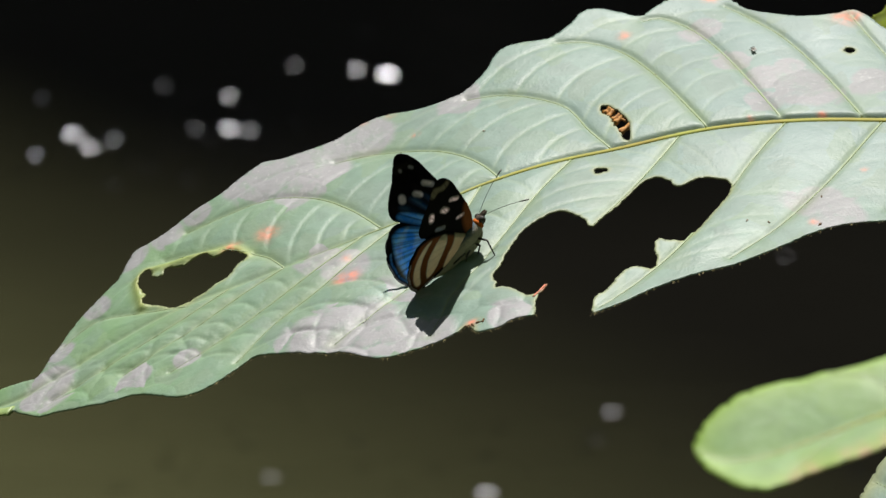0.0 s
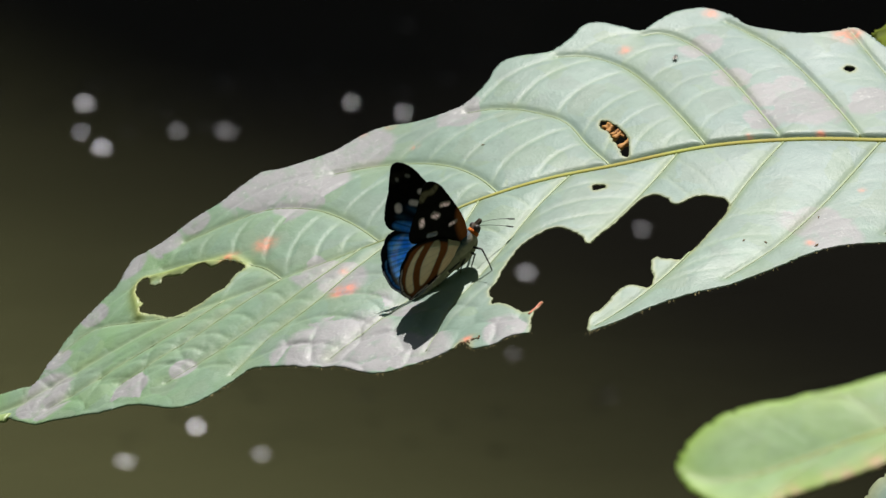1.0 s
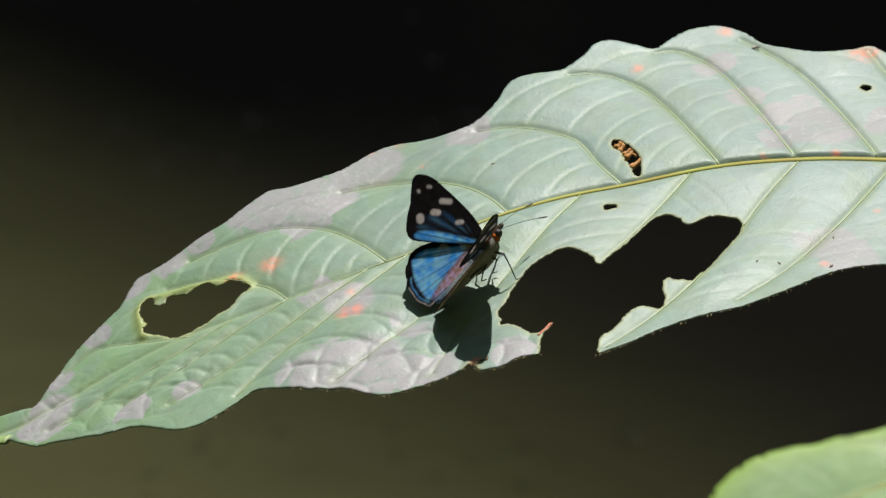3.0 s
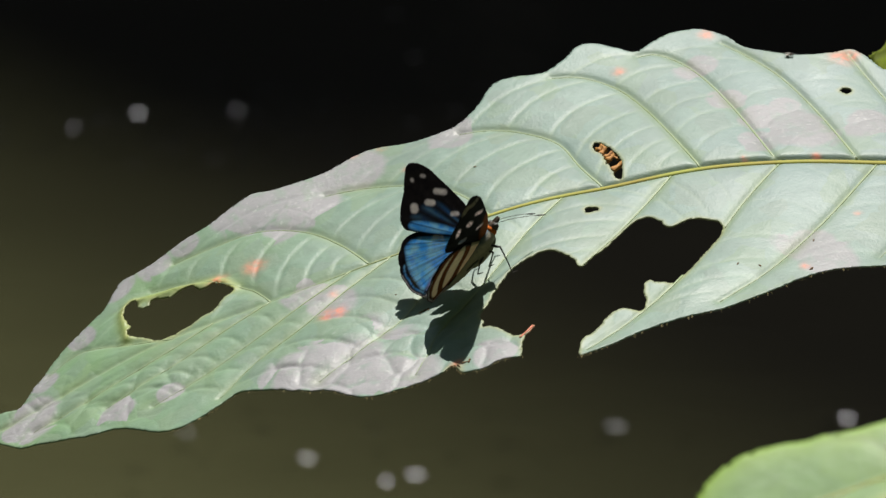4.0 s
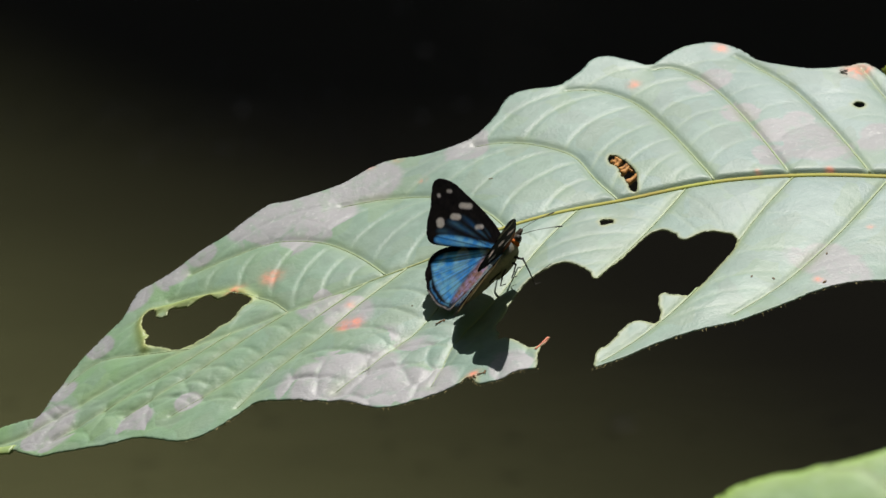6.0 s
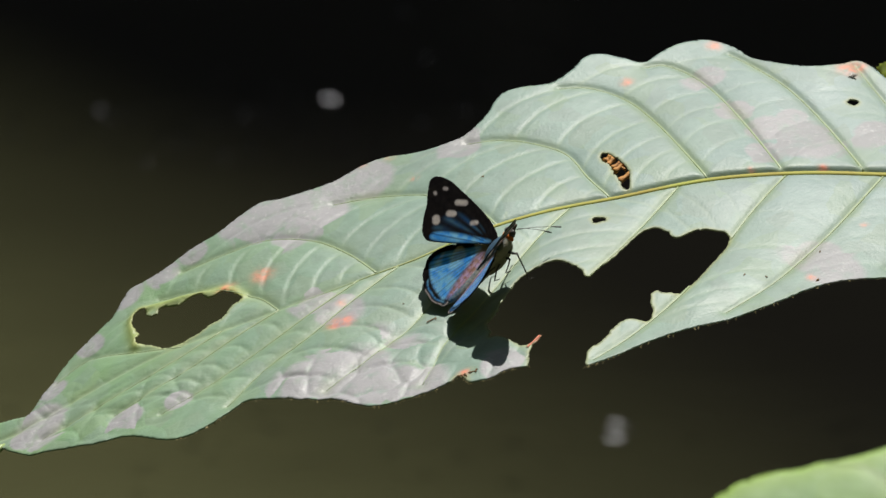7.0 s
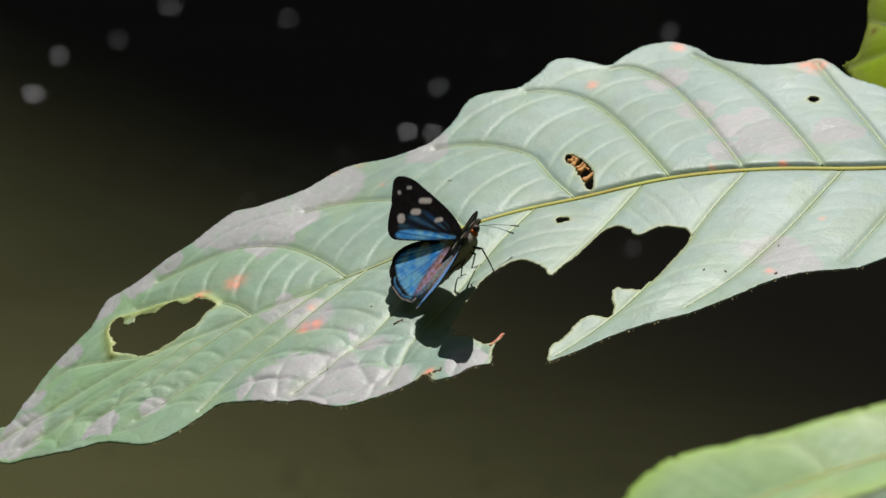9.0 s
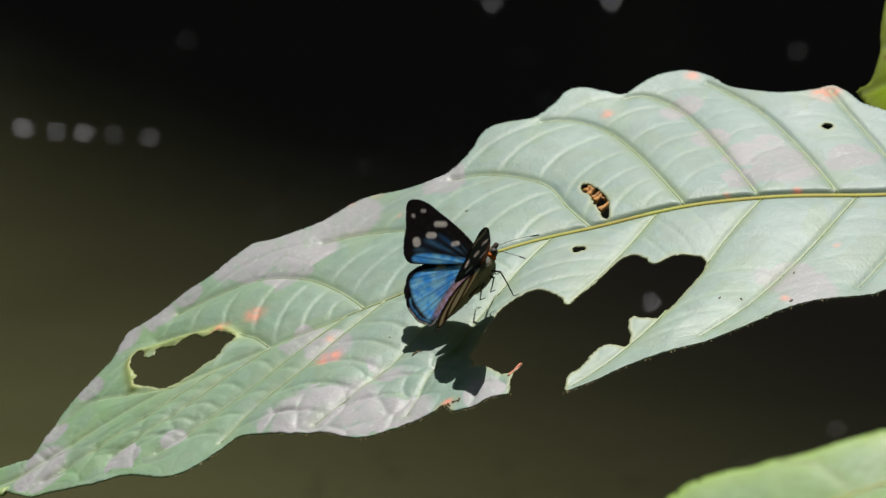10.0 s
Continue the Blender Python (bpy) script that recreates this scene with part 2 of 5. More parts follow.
def field_tones(pts, ladder, count, rng):
    """Random tones, one pair for each field of blade between two cross veins."""
    seeds, ids = [], []
    for k in range(len(ladder) - 1):
        if (k + 1) % count == 0:
            continue
        mid = (ladder[k] + ladder[k + 1]) / 2
        seeds += [mid[0], mid[1], mid[2], mid[3], mid[4], mid[5]]
        ids += [k] * 6
    seeds, ids = np.array(seeds), np.array(ids)
    shift = np.array([(noise.noise((x * 260, y * 260, 1.5)), noise.noise((x * 260, y * 260, 7.5))) for x, y in pts]) * 0.0009
    near = np.empty(len(pts), int)
    for k in range(0, len(pts), 4000):
        q = (pts + shift)[k:k + 4000]
        near[k:k + 4000] = ids[((q[:, None, :] - seeds[None]) ** 2).sum(2).argmin(1)]
    a, b = rng.random(len(ladder)), rng.random(len(ladder))
    return a[near], b[near]


def blob_mask(pts, spots):
    v = np.zeros(len(pts))
    for x, y, r in spots:
        v = np.maximum(v, np.exp(-(((pts - (x * 1e-3, y * 1e-3)) ** 2).sum(1)) / (r * 1e-3) ** 2))
    return v


def cell_split(pts, size, seed):
    """For each point how far it is from the border between two puckered cells, and its cell's own random share."""
    rng = np.random.default_rng(seed)
    pts = pts + np.array([(noise.noise((x * 110, y * 110, 3.5)), noise.noise((x * 110, y * 110, 9.5))) for x, y in pts]) * 0.003
    gx, gy = np.meshgrid(np.arange(-0.14, 0.16, size), np.arange(-0.06, 0.1, size), indexing="ij")
    seeds = np.stack([gx.ravel(), gy.ravel()], 1) + rng.uniform(-0.42, 0.42, (gx.size, 2)) * size
    share = rng.random(len(seeds))
    split, own = np.empty(len(pts)), np.empty(len(pts))
    for k in range(0, len(pts), 4000):
        d = np.sqrt(((pts[k:k + 4000, None, :] - seeds[None]) ** 2).sum(2))
        near = d.argmin(1)
        two = np.partition(d, 1, axis=1)
        split[k:k + 4000], own[k:k + 4000] = two[:, 1] - two[:, 0], share[near]
    return split, own


def leaf_thing(name, m, outline, cuts, rib, veins_up, veins_low, mat, cell, arch=0.0, quilt=0.0008, rib_size=0.00085, vein_size=0.00029,
               rust=(), silver=(), seed=3, cross=7, fold=0.0, lip=None, ridge=0.0, even=0, puckers=()):
    """A whole leaf: blade with relief between its veins, midrib and side veins as parts."""
    rng = np.random.default_rng(seed)
    root = new(name)
    root.matrix_world = m
    outline = np.array(outline) * 1e-3
    cuts = [np.array(c) * 1e-3 for c in cuts]
    rib = smooth_line(np.array(rib) * 1e-3, 8)
    ups = [smooth_line(np.array(v) * 1e-3, 6) for v in veins_up]
    lows = [smooth_line(np.array(v) * 1e-3, 6) for v in veins_low]
    ladder = rungs(rib, ups, cross) + rungs(rib, lows, cross)
    outline = smooth_line(outline, 3, True)
    for _ in range(even):
        outline = 0.5 * outline + 0.25 * (np.roll(outline, 1, 0) + np.roll(outline, -1, 0))
    outline = ragged(outline, cell * 0.8, 0.00006, rng)
    cuts = [ragged(smooth_line(c, 3, True), 0.0006, 0.00013, rng) for c in cuts]
    main = [rib] + ups + lows

    def height(p):
        d1, _ = segment_gap(p, main)
        d2, _ = segment_gap(p, ladder)
        d0, _ = segment_gap(p, [rib])
        over = p[:, 1] > np.interp(p[:, 0], rib[::-1, 0], rib[::-1, 1])
        groove = np.where(over, np.interp(p[:, 0], (-0.02, 0.03), (0.26, 0.36)), 0.26)
        bulge = quilt * (groove * (1 - np.exp(-(d1 / 0.00075) ** 1.8)) + 0.42 * (1 - np.exp(-(d1 / 0.0045) ** 1.3)))
        bulge = bulge + 0.085 * np.interp(p[:, 0], (-0.09, -0.02, 0.03, 0.07), (3.6, 2.6, 1.3, 0.5)) * quilt * (1 - np.exp(-(d2 / 0.00065) ** 1.6)) * np.clip(d1 / 0.004, 0, 1)
        if len(puckers):
            split, _ = cell_split(p, 0.0082, seed)
            bulge = bulge + 0.0007 * blob_mask(p, puckers) * (0.3 * (1 - np.exp(-(split / 0.0008) ** 1.5)) + 0.7 * (1 - np.exp(-(split / 0.004) ** 1.4)))
        wave = np.array([noise.noise((x * 28, y * 28, seed)) for x, y in p]) * 0.0016
        if lip is not None:
            bulge = bulge + 0.0008 * np.exp(-(segment_gap(p, [lip])[0] / 0.0011) ** 2)
        # the upper half swells over the midrib's groove
        bulge = bulge + np.where(over, ridge * np.clip((p[:, 0] - 0.005) / 0.06, 0, 1) * (1 - np.exp(-(d0 / 0.0008) ** 2)) * np.exp(-d0 / 0.012), 0)
        return -arch * p[:, 0] ** 2 + bulge - 0.8 * quilt + wave + fold * (d0 - 0.007), d1, d2

    pts, faces, gap = sheet(outline, cuts, cell)
    z, d1, d2 = height(pts)
    edge = segment_gap(pts, [loop(c) for c in cuts])[0] if cuts else segment_gap(pts, [loop(outline)])[0] * 0.2
    patch, tone = field_tones(pts, ladder, cross, rng)
    if len(puckers):
        _, own = cell_split(pts, 0.0082, seed)
        patch = np.where(blob_mask(pts, puckers) > 0.4, own, patch)
    attrs = {"patch": patch, "tone": tone, "by_vein": np.exp(-(d1 / 0.0017) ** 2), "vein": np.maximum(np.exp(-(d1 / 0.00055) ** 2), np.interp(pts[:, 0], (-0.03, 0.03, 0.07), (0.3, 0.7, 0.15)) * np.exp(-(d2 / 0.00042) ** 2)),
             "margin": np.exp(-(edge / 0.0006) ** 2), "rust": np.clip(1.25 * blob_mask(pts, rust), 0, 1),
             "silver": blob_mask(pts, silver) if len(silver) else np.zeros(len(pts)),
             "base_glare": np.clip((pts[:, 0] + 0.01) / 0.08, 0, 1) * np.clip((pts[:, 1] + 0.02) / 0.04, 0, 1), "young": np.clip((-pts[:, 0] - 0.01) / 0.08, 0, 1), "lip": np.exp(-(segment_gap(pts, [lip])[0] / 0.0016) ** 2) if lip is not None else np.zeros(len(pts))}
    blade = part_of(root, "blade", make_mesh("blade", np.column_stack([pts, z]), faces, [mat], attrs=attrs))
    solid = blade.modifiers.new("thickness", "SOLIDIFY")
    solid.thickness, solid.offset = 0.0003, -1

    def strip(line, size, lift):
        keep = inside(line, outline)
        for c in cuts:
            keep &= ~inside(line, c)
        # the longest unbroken run of the line
        runs, cur = [], []
        for k, ok in enumerate(keep):
            if ok:
                cur.append(k)
            elif cur:
                runs.append(cur)
                cur = []
        runs.append(cur)
        made = []
        for run in runs:
            if len(run) > 3:
                q = line[run]
                zz = height(q)[0] + lift
                s = np.linspace(0, 1, len(run))
                thin = (1 - 0.72 * s ** 0.75) * (1 if lift < 0.00005 else 1 - 0.75 * np.clip((s - 0.42) / 0.2, 0, 1))
                thin = thin * np.interp(q[:, 0], (-0.08, 0.0), (0.45, 1.0))
                made.append(tube(np.column_stack([q, zz - (0 if lift < 0.00005 else 0.0003) * np.clip((s - 0.6) / 0.3, 0, 1)]), thin * size, 8, 0.7))
        return made

    for v, f in strip(rib, rib_size, rib_size * 0.1):
        part_of(root, "midrib", make_mesh("midrib", v, f, [RIB]), "yellow-green midrib with brown stains")
    for line in ups + lows:
        for v, f in strip(line, vein_size, 0.000048):
            part_of(root, "side_vein", make_mesh("side_vein", v, f, [VEIN]))
    return root, height


# ---- water, banks and shade ----
def water_material(name, rough):
    m = Mat(name, rough, 0.5)
    where = m.t.nodes.new("ShaderNodeNewGeometry").outputs["Position"]
    m.b.inputs["IOR"].default_value = 1.33
    # light put into the colour: brighter olive near left, shaded dark beyond
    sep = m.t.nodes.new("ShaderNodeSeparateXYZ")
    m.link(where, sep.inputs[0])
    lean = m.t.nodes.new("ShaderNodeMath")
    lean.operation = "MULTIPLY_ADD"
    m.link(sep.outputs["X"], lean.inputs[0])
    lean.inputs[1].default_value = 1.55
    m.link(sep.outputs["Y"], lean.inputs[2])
    lit_share = m.node("ShaderNodeMapRange")
    lit_share.interpolation_type = "SMOOTHSTEP"
    lit_share.inputs["From Min"].default_value, lit_share.inputs["From Max"].default_value = 4.99, 3.42
    m.link(lean.outputs[0], lit_share.inputs["Value"])
    lit_water = m.mix(m.ramp(m.noise(1.6, 3), 0.35, 0.65), (0.037, 0.038, 0.018), (0.046, 0.047, 0.022))
    shade_water = m.mix(m.ramp(sep.outputs["Y"], 4.85, 5.3), (0.0048, 0.0046, 0.0037), (0.0014, 0.0015, 0.0015))
    c = m.mix(lit_share.outputs["Result"], shade_water, lit_water)
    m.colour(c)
    return m


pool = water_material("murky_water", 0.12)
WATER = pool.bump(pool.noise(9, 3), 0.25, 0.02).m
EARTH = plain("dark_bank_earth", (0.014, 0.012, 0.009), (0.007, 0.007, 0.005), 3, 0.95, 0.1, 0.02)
SHADE_LEAF = plain("shade_foliage", (0.014, 0.024, 0.009), (0.008, 0.014, 0.005), 4, 0.7, 0.2, 0.0)
# the added forest wall has its light and shade in two colours
BOUNCE_GREEN = plain("bounce_backdrop", (0.1, 0.15, 0.05), (0.05, 0.09, 0.025), 0.9, 0.9, 0.1, 0.0)
SHADE_WALL = plain("shade_backdrop", (0.016, 0.02, 0.009), (0.006, 0.008, 0.004), 0.9, 1.0, 0.0, 0.0)


def ripple_sheet():
    xs = np.concatenate([[-60, -20, -8], np.linspace(-3, 3, 60), [8, 20, 60]])
    ys = np.concatenate([[-60, -15, -3], np.linspace(2.5, 6.5, 80)])
    verts, faces = [], []
    for x in xs:
        for y in ys:
            verts.append((x, y, 0.004 * noise.noise((x * 3.1, y * 5.5, 0.3)) + 0.0015 * noise.noise((x * 11, y * 17, 2.0))))
    n = len(ys)
    for i in range(len(xs) - 1):
        for j in range(n - 1):
            faces.append((i * n + j, (i + 1) * n + j, (i + 1) * n + j + 1, i * n + j + 1))
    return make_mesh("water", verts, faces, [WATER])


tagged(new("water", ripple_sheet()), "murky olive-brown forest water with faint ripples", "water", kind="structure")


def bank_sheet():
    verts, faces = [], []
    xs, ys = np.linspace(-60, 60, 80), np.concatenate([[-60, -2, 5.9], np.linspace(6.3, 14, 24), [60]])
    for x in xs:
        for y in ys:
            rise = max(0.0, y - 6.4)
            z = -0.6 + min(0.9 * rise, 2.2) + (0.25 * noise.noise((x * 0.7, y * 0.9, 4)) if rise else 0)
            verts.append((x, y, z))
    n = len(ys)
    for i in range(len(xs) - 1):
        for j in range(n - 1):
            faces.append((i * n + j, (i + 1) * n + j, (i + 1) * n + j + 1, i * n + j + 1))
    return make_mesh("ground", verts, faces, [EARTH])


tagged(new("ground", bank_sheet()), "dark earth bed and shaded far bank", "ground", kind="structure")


def backdrop_ring():
    verts, faces = [], []
    n = 96
    for k in range(n):
        a = 2 * math.pi * k / n
        r = 12 + 0.8 * noise.noise((math.cos(a) * 4, math.sin(a) * 4, 1))
        top = 21 + 3 * noise.noise((math.cos(a) * 7, math.sin(a) * 7, 5))
        for z, dr in ((-1, 0), (3, 0.4), (10, 0.2), (top, 1.0)):
            verts.append((math.cos(a) * (r + dr), 3 + math.sin(a) * (r + dr), z))
    for k in range(n):
        b = (k + 1) % n
        for j in range(3):
            faces.append((k * 4 + j, b * 4 + j, b * 4 + j + 1, k * 4 + j + 1))
    sides = [1 if math.sin(2 * math.pi * k / n) < -0.15 else 0 for k in range(n) for j in range(3)]      # paler behind the camera, added to bounce green light
    mesh = make_mesh("backdrop", verts, faces, [SHADE_WALL, BOUNCE_GREEN])
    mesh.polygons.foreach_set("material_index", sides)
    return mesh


tagged(new("backdrop", backdrop_ring()), "unseen dark forest wall added round the water to cut sky light", "forest", kind="structure")


def bank_shade_leaves():
    """Unseen crowded leaves added over the far bank to keep it in shade."""
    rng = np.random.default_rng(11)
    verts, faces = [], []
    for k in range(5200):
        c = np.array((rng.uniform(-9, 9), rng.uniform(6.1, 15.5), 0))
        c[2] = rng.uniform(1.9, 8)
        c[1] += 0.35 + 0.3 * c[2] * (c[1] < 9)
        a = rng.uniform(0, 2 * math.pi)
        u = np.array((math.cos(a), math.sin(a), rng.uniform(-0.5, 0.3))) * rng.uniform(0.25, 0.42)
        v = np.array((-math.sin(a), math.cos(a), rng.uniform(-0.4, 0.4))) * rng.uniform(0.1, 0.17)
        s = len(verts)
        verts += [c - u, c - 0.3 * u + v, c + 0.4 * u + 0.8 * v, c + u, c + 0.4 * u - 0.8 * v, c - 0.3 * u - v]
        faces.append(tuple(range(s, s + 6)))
    return make_mesh("bank_shade_leaves", verts, faces, [SHADE_LEAF], smooth=False)


tagged(new("bank_shade_leaves", bank_shade_leaves()), "unseen dark green leaves added over the far bank to shade it", "foliage", kind="stuff")

# ripples that catch the sun
EARLY_RIPPLES_A = [(0, -0.132, 5.474, 0.5), (0, -0.077, 5.459, 0.9), (0, -0.049, 5.441, 1.2), (0, -0.186, 5.357, 0.9), (0, -0.182, 5.24, 0.8), (0, -0.211, 5.24, 0.4), (0, -0.165, 5.234, 0.5), (0, -0.314, 5.219, 0.8), (0, -0.298, 5.175, 0.9), (0, -0.279, 5.201, 0.8), (0, -0.341, 5.15, 0.8), (0, -0.348, 5.346, 0.3), (0, 0.123, 4.388, 0.4), (0, -0.12, 4.229, 0.2), (0, -0.244, 5.395, 0.3), (0, 0.03, 4.193, 0.5), (0, 0.27, 4.819, 0.25), (0.5, -0.202, 5.22, 1.0), (0.5, -0.253, 5.078, 0.9), (0.5, -0.271, 5.223, 0.5)]
EARLY_RIPPLES_B = [(0.5, -0.239, 5.214, 0.6), (0.5, -0.221, 5.207, 0.7), (0.5, -0.294, 5.091, 0.5), (0.5, -0.274, 5.058, 0.6), (0.5, -0.18, 5.098, 0.4), (0.5, -0.156, 5.09, 0.4), (0.5, -0.278, 5.311, 0.5), (0.5, -0.048, 5.206, 0.8), (0.5, -0.079, 5.067, 0.5), (0.5, -0.244, 5.103, 0.6), (0.5, 0.259, 4.458, 0.3), (0.5, 0.34, 4.492, 0.4), (1, -0.091, 5.158, 1.1), (1, -0.047, 5.126, 1.0), (1, -0.314, 5.141, 0.7), (1, -0.311, 5.045, 0.8), (1, -0.291, 4.997, 0.9), (1, -0.232, 5.054, 0.4), (1, -0.192, 5.056, 0.35), (1, 0.144, 4.77, 0.4)]
EARLY_RIPPLES_C = [(1, 0.053, 4.641, 0.5), (1, 0.043, 4.421, 0.5), (1, -0.18, 4.234, 0.8), (1, -0.225, 4.151, 0.5), (1, -0.132, 4.171, 0.5), (1.5, -0.288, 5.167, 0.7), (1.5, -0.257, 5.171, 0.9), (1.5, -0.157, 5.187, 0.9), (1.5, -0.137, 5.189, 0.7), (1.5, -0.121, 5.181, 0.5), (1.5, -0.27, 5.175, 1.1), (1.5, -0.246, 5.181, 0.8), (1.5, -0.175, 5.192, 1.0), (1.5, -0.196, 5.188, 0.7), (1.5, -0.346, 5.12, 0.8), (1.5, -0.242, 5.327, 0.4), (1.5, -0.399, 5.022, 0.5), (1.5, 0.031, 4.289, 0.6), (2, -0.333, 5.122, 0.8), (2, -0.307, 5.127, 0.5)]
EARLY_RIPPLES_D = [(2, -0.271, 5.117, 0.5), (2, -0.215, 5.174, 0.5), (2, -0.168, 5.128, 0.6), (2, -0.137, 5.114, 0.6), (2, -0.104, 4.391, 0.4), (2, -0.062, 4.323, 0.9), (2, 0.019, 4.353, 0.4), (2, -0.193, 5.15, 0.8), (2, -0.107, 5.123, 1.2), (2, -0.09, 5.131, 1.0), (2, -0.177, 5.252, 0.5), (2, -0.358, 5.359, 0.4), (2, 0.236, 4.381, 0.6), (2, -0.237, 5.133, 0.5), (2.5, -0.356, 5.313, 0.9), (2.5, -0.316, 5.199, 0.9), (2.5, -0.264, 5.187, 0.7), (2.5, -0.245, 5.159, 1.1), (2.5, -0.159, 5.307, 0.7), (2.5, -0.148, 5.258, 1.0)]
MIDDLE_RIPPLES_A = [(3.2, -0.29, 5.252, 0.8), (3.2, -0.206, 5.199, 0.9), (3.2, -0.124, 5.345, 0.6), (3.2, -0.345, 5.15, 0.7), (3.2, -0.055, 4.268, 0.8), (4, -0.031, 4.206, 0.9), (4, -0.194, 4.297, 0.4), (4, -0.28, 5.219, 0.7), (4, -0.197, 5.233, 0.6), (4, -0.051, 4.19, 1.1), (4, -0.107, 4.24, 0.6), (4, 0.276, 4.358, 0.9), (4, -0.331, 5.165, 0.5), (4, 0.11, 4.328, 0.3), (4.5, -0.387, 5.336, 0.8), (4.5, -0.349, 5.308, 0.5), (4.5, -0.253, 5.295, 0.3), (4.5, -0.169, 5.125, 1.0), (4.5, -0.186, 5.143, 0.6), (4.5, 0.006, 5.343, 0.6)]
MIDDLE_RIPPLES_B = [(4.5, -0.178, 4.226, 0.9), (4.5, 0.157, 4.299, 0.6), (4.5, -0.195, 4.265, 0.4), (4.5, 0.157, 4.388, 0.3), (5, -0.25, 5.167, 0.8), (5, -0.19, 5.386, 0.6), (5, -0.115, 5.175, 0.6), (5, 0.002, 4.248, 0.8), (5, -0.173, 4.272, 0.5), (5, 0.259, 4.331, 0.6), (5, -0.311, 5.425, 0.4), (5.7, -0.306, 5.239, 0.7), (5.7, -0.17, 5.21, 0.8), (5.7, -0.092, 5.139, 0.7), (5.7, -0.192, 4.202, 0.7), (6.5, -0.361, 5.192, 0.7), (6.5, -0.246, 5.122, 0.7), (6.5, -0.013, 5.25, 0.9), (6.5, -0.03, 5.252, 0.5), (6.5, -0.021, 5.136, 0.7)]
MIDDLE_RIPPLES_C = [(6.5, -0.199, 4.154, 1.1), (6.5, -0.176, 4.168, 0.8), (6.5, -0.295, 5.595, 0.3), (6.5, 0.334, 4.433, 0.3)]
LATE_RIPPLES_A = [(7, -0.128, 5.273, 0.6), (7, 0.102, 4.302, 0.5), (7, -0.32, 5.217, 0.4), (7, 0.104, 4.336, 0.4), (7.5, -0.404, 5.478, 0.7), (7.5, -0.422, 5.483, 0.5), (7.5, -0.262, 5.314, 0.5), (7.5, 0.172, 4.428, 0.2), (7.5, 0.217, 5.53, 0.2), (8, -0.224, 5.362, 0.9), (8, -0.12, 5.363, 0.5), (8, -0.328, 5.345, 0.4), (8.5, -0.329, 4.343, 0.4), (8.5, 0.099, 4.928, 0.5), (8.5, -0.264, 5.639, 0.3), (8.5, 0.057, 4.244, 0.4), (8.5, -0.072, 5.607, 0.3), (9, -0.124, 5.452, 0.9), (9, -0.146, 5.288, 1.0), (9, -0.124, 5.282, 0.5)]
LATE_RIPPLES_B = [(9, -0.272, 5.726, 0.5), (9, -0.472, 5.577, 0.6), (9, -0.482, 5.431, 0.7), (9, 0.048, 4.894, 0.5), (9, 0.082, 5.667, 0.5), (9, -0.386, 5.78, 0.3), (9, -0.423, 5.64, 0.3), (9.5, -0.463, 5.399, 0.6), (9.5, -0.328, 5.321, 0.7), (9.5, -0.222, 5.294, 0.8), (9.5, -0.53, 5.434, 0.5), (10, -0.474, 5.342, 0.9), (10, -0.505, 5.358, 0.7), (10, -0.449, 5.335, 0.6), (10, -0.423, 5.327, 0.4), (10, -0.39, 5.315, 0.4), (10, 0.008, 5.832, 0.7), (10, 0.044, 4.757, 0.8), (10, 0.179, 5.611, 0.3), (10, -0.384, 5.69, 0.25)]
LATE_RIPPLES_C = [(10, -0.105, 5.831, 0.4), (10, 0.178, 4.404, 0.3)]
glint = water_material("ripple_water", 0.21)
glint.b.inputs["Specular Tint"].default_value = (0.86, 0.89, 1.0, 1)
GLINT = glint.m


def ripple_mesh():
    """A small smooth facet of a wavelet with a turned-down rim."""
    verts, faces = [], [tuple(range(14))]
    for r, z in ((0.002, 0.0), (0.0026, -0.0008)):
        verts += [(r * math.cos(2 * math.pi * k / 14), r * math.sin(2 * math.pi * k / 14), z) for k in range(14)]
    for k in range(14):
        b = (k + 1) % 14
        faces.append((k, 14 + k, 14 + b, b))
    return make_mesh("ripple", verts, faces, [GLINT], smooth=False)


RIPPLE = ripple_mesh()
ripples = []
STRAY_RIPPLES = []
for k in range(96):
    near = random.random() < 0.3
    STRAY_RIPPLES.append((0.25 + 0.5 * (k % 20) + random.uniform(-0.03, 0.03), random.uniform(-0.25, 0.3) if near else random.uniform(-0.4, -0.05),
                          random.uniform(4.2, 4.5) if near else random.gauss(5.22, 0.09), random.uniform(0.3, 0.9)))
for t, x, y, bright in (EARLY_RIPPLES_A + EARLY_RIPPLES_B + EARLY_RIPPLES_C + EARLY_RIPPLES_D + MIDDLE_RIPPLES_A + MIDDLE_RIPPLES_B + MIDDLE_RIPPLES_C
                        + LATE_RIPPLES_A + LATE_RIPPLES_B + LATE_RIPPLES_C + STRAY_RIPPLES):
    draw = random.random()
    ob = tagged(new("ripple", RIPPLE), "small water ripple that catches the sun", "ripple", group="sunlit ripples")
    ob.scale = (0.6 + 2.6 * draw ** 1.6, 0.6 + 0.5 * random.random(), 1)
    eye = Vector((0.055 * min(t / 9, 1), -0.002, 1.315))
    half = (SUN_WAY + (eye - Vector((x, y, 0))).normalized()).normalized()
    turn = Vector((0, 0, 1)).rotation_difference(half).to_matrix().to_4x4()
    place = Matrix.Translation((x, y, 0.002))
    off = 2.7 * math.sqrt(1 / math.sqrt(min((0.6 if t < 3.8 else 0.26) * bright ** 1.5, 0.98)) - 1)
    ripples.append((ob, t, place @ Matrix.Rotation(radians(0.5), 4, "X"), place @ turn @ Matrix.Rotation(radians(off), 4, "Y")))


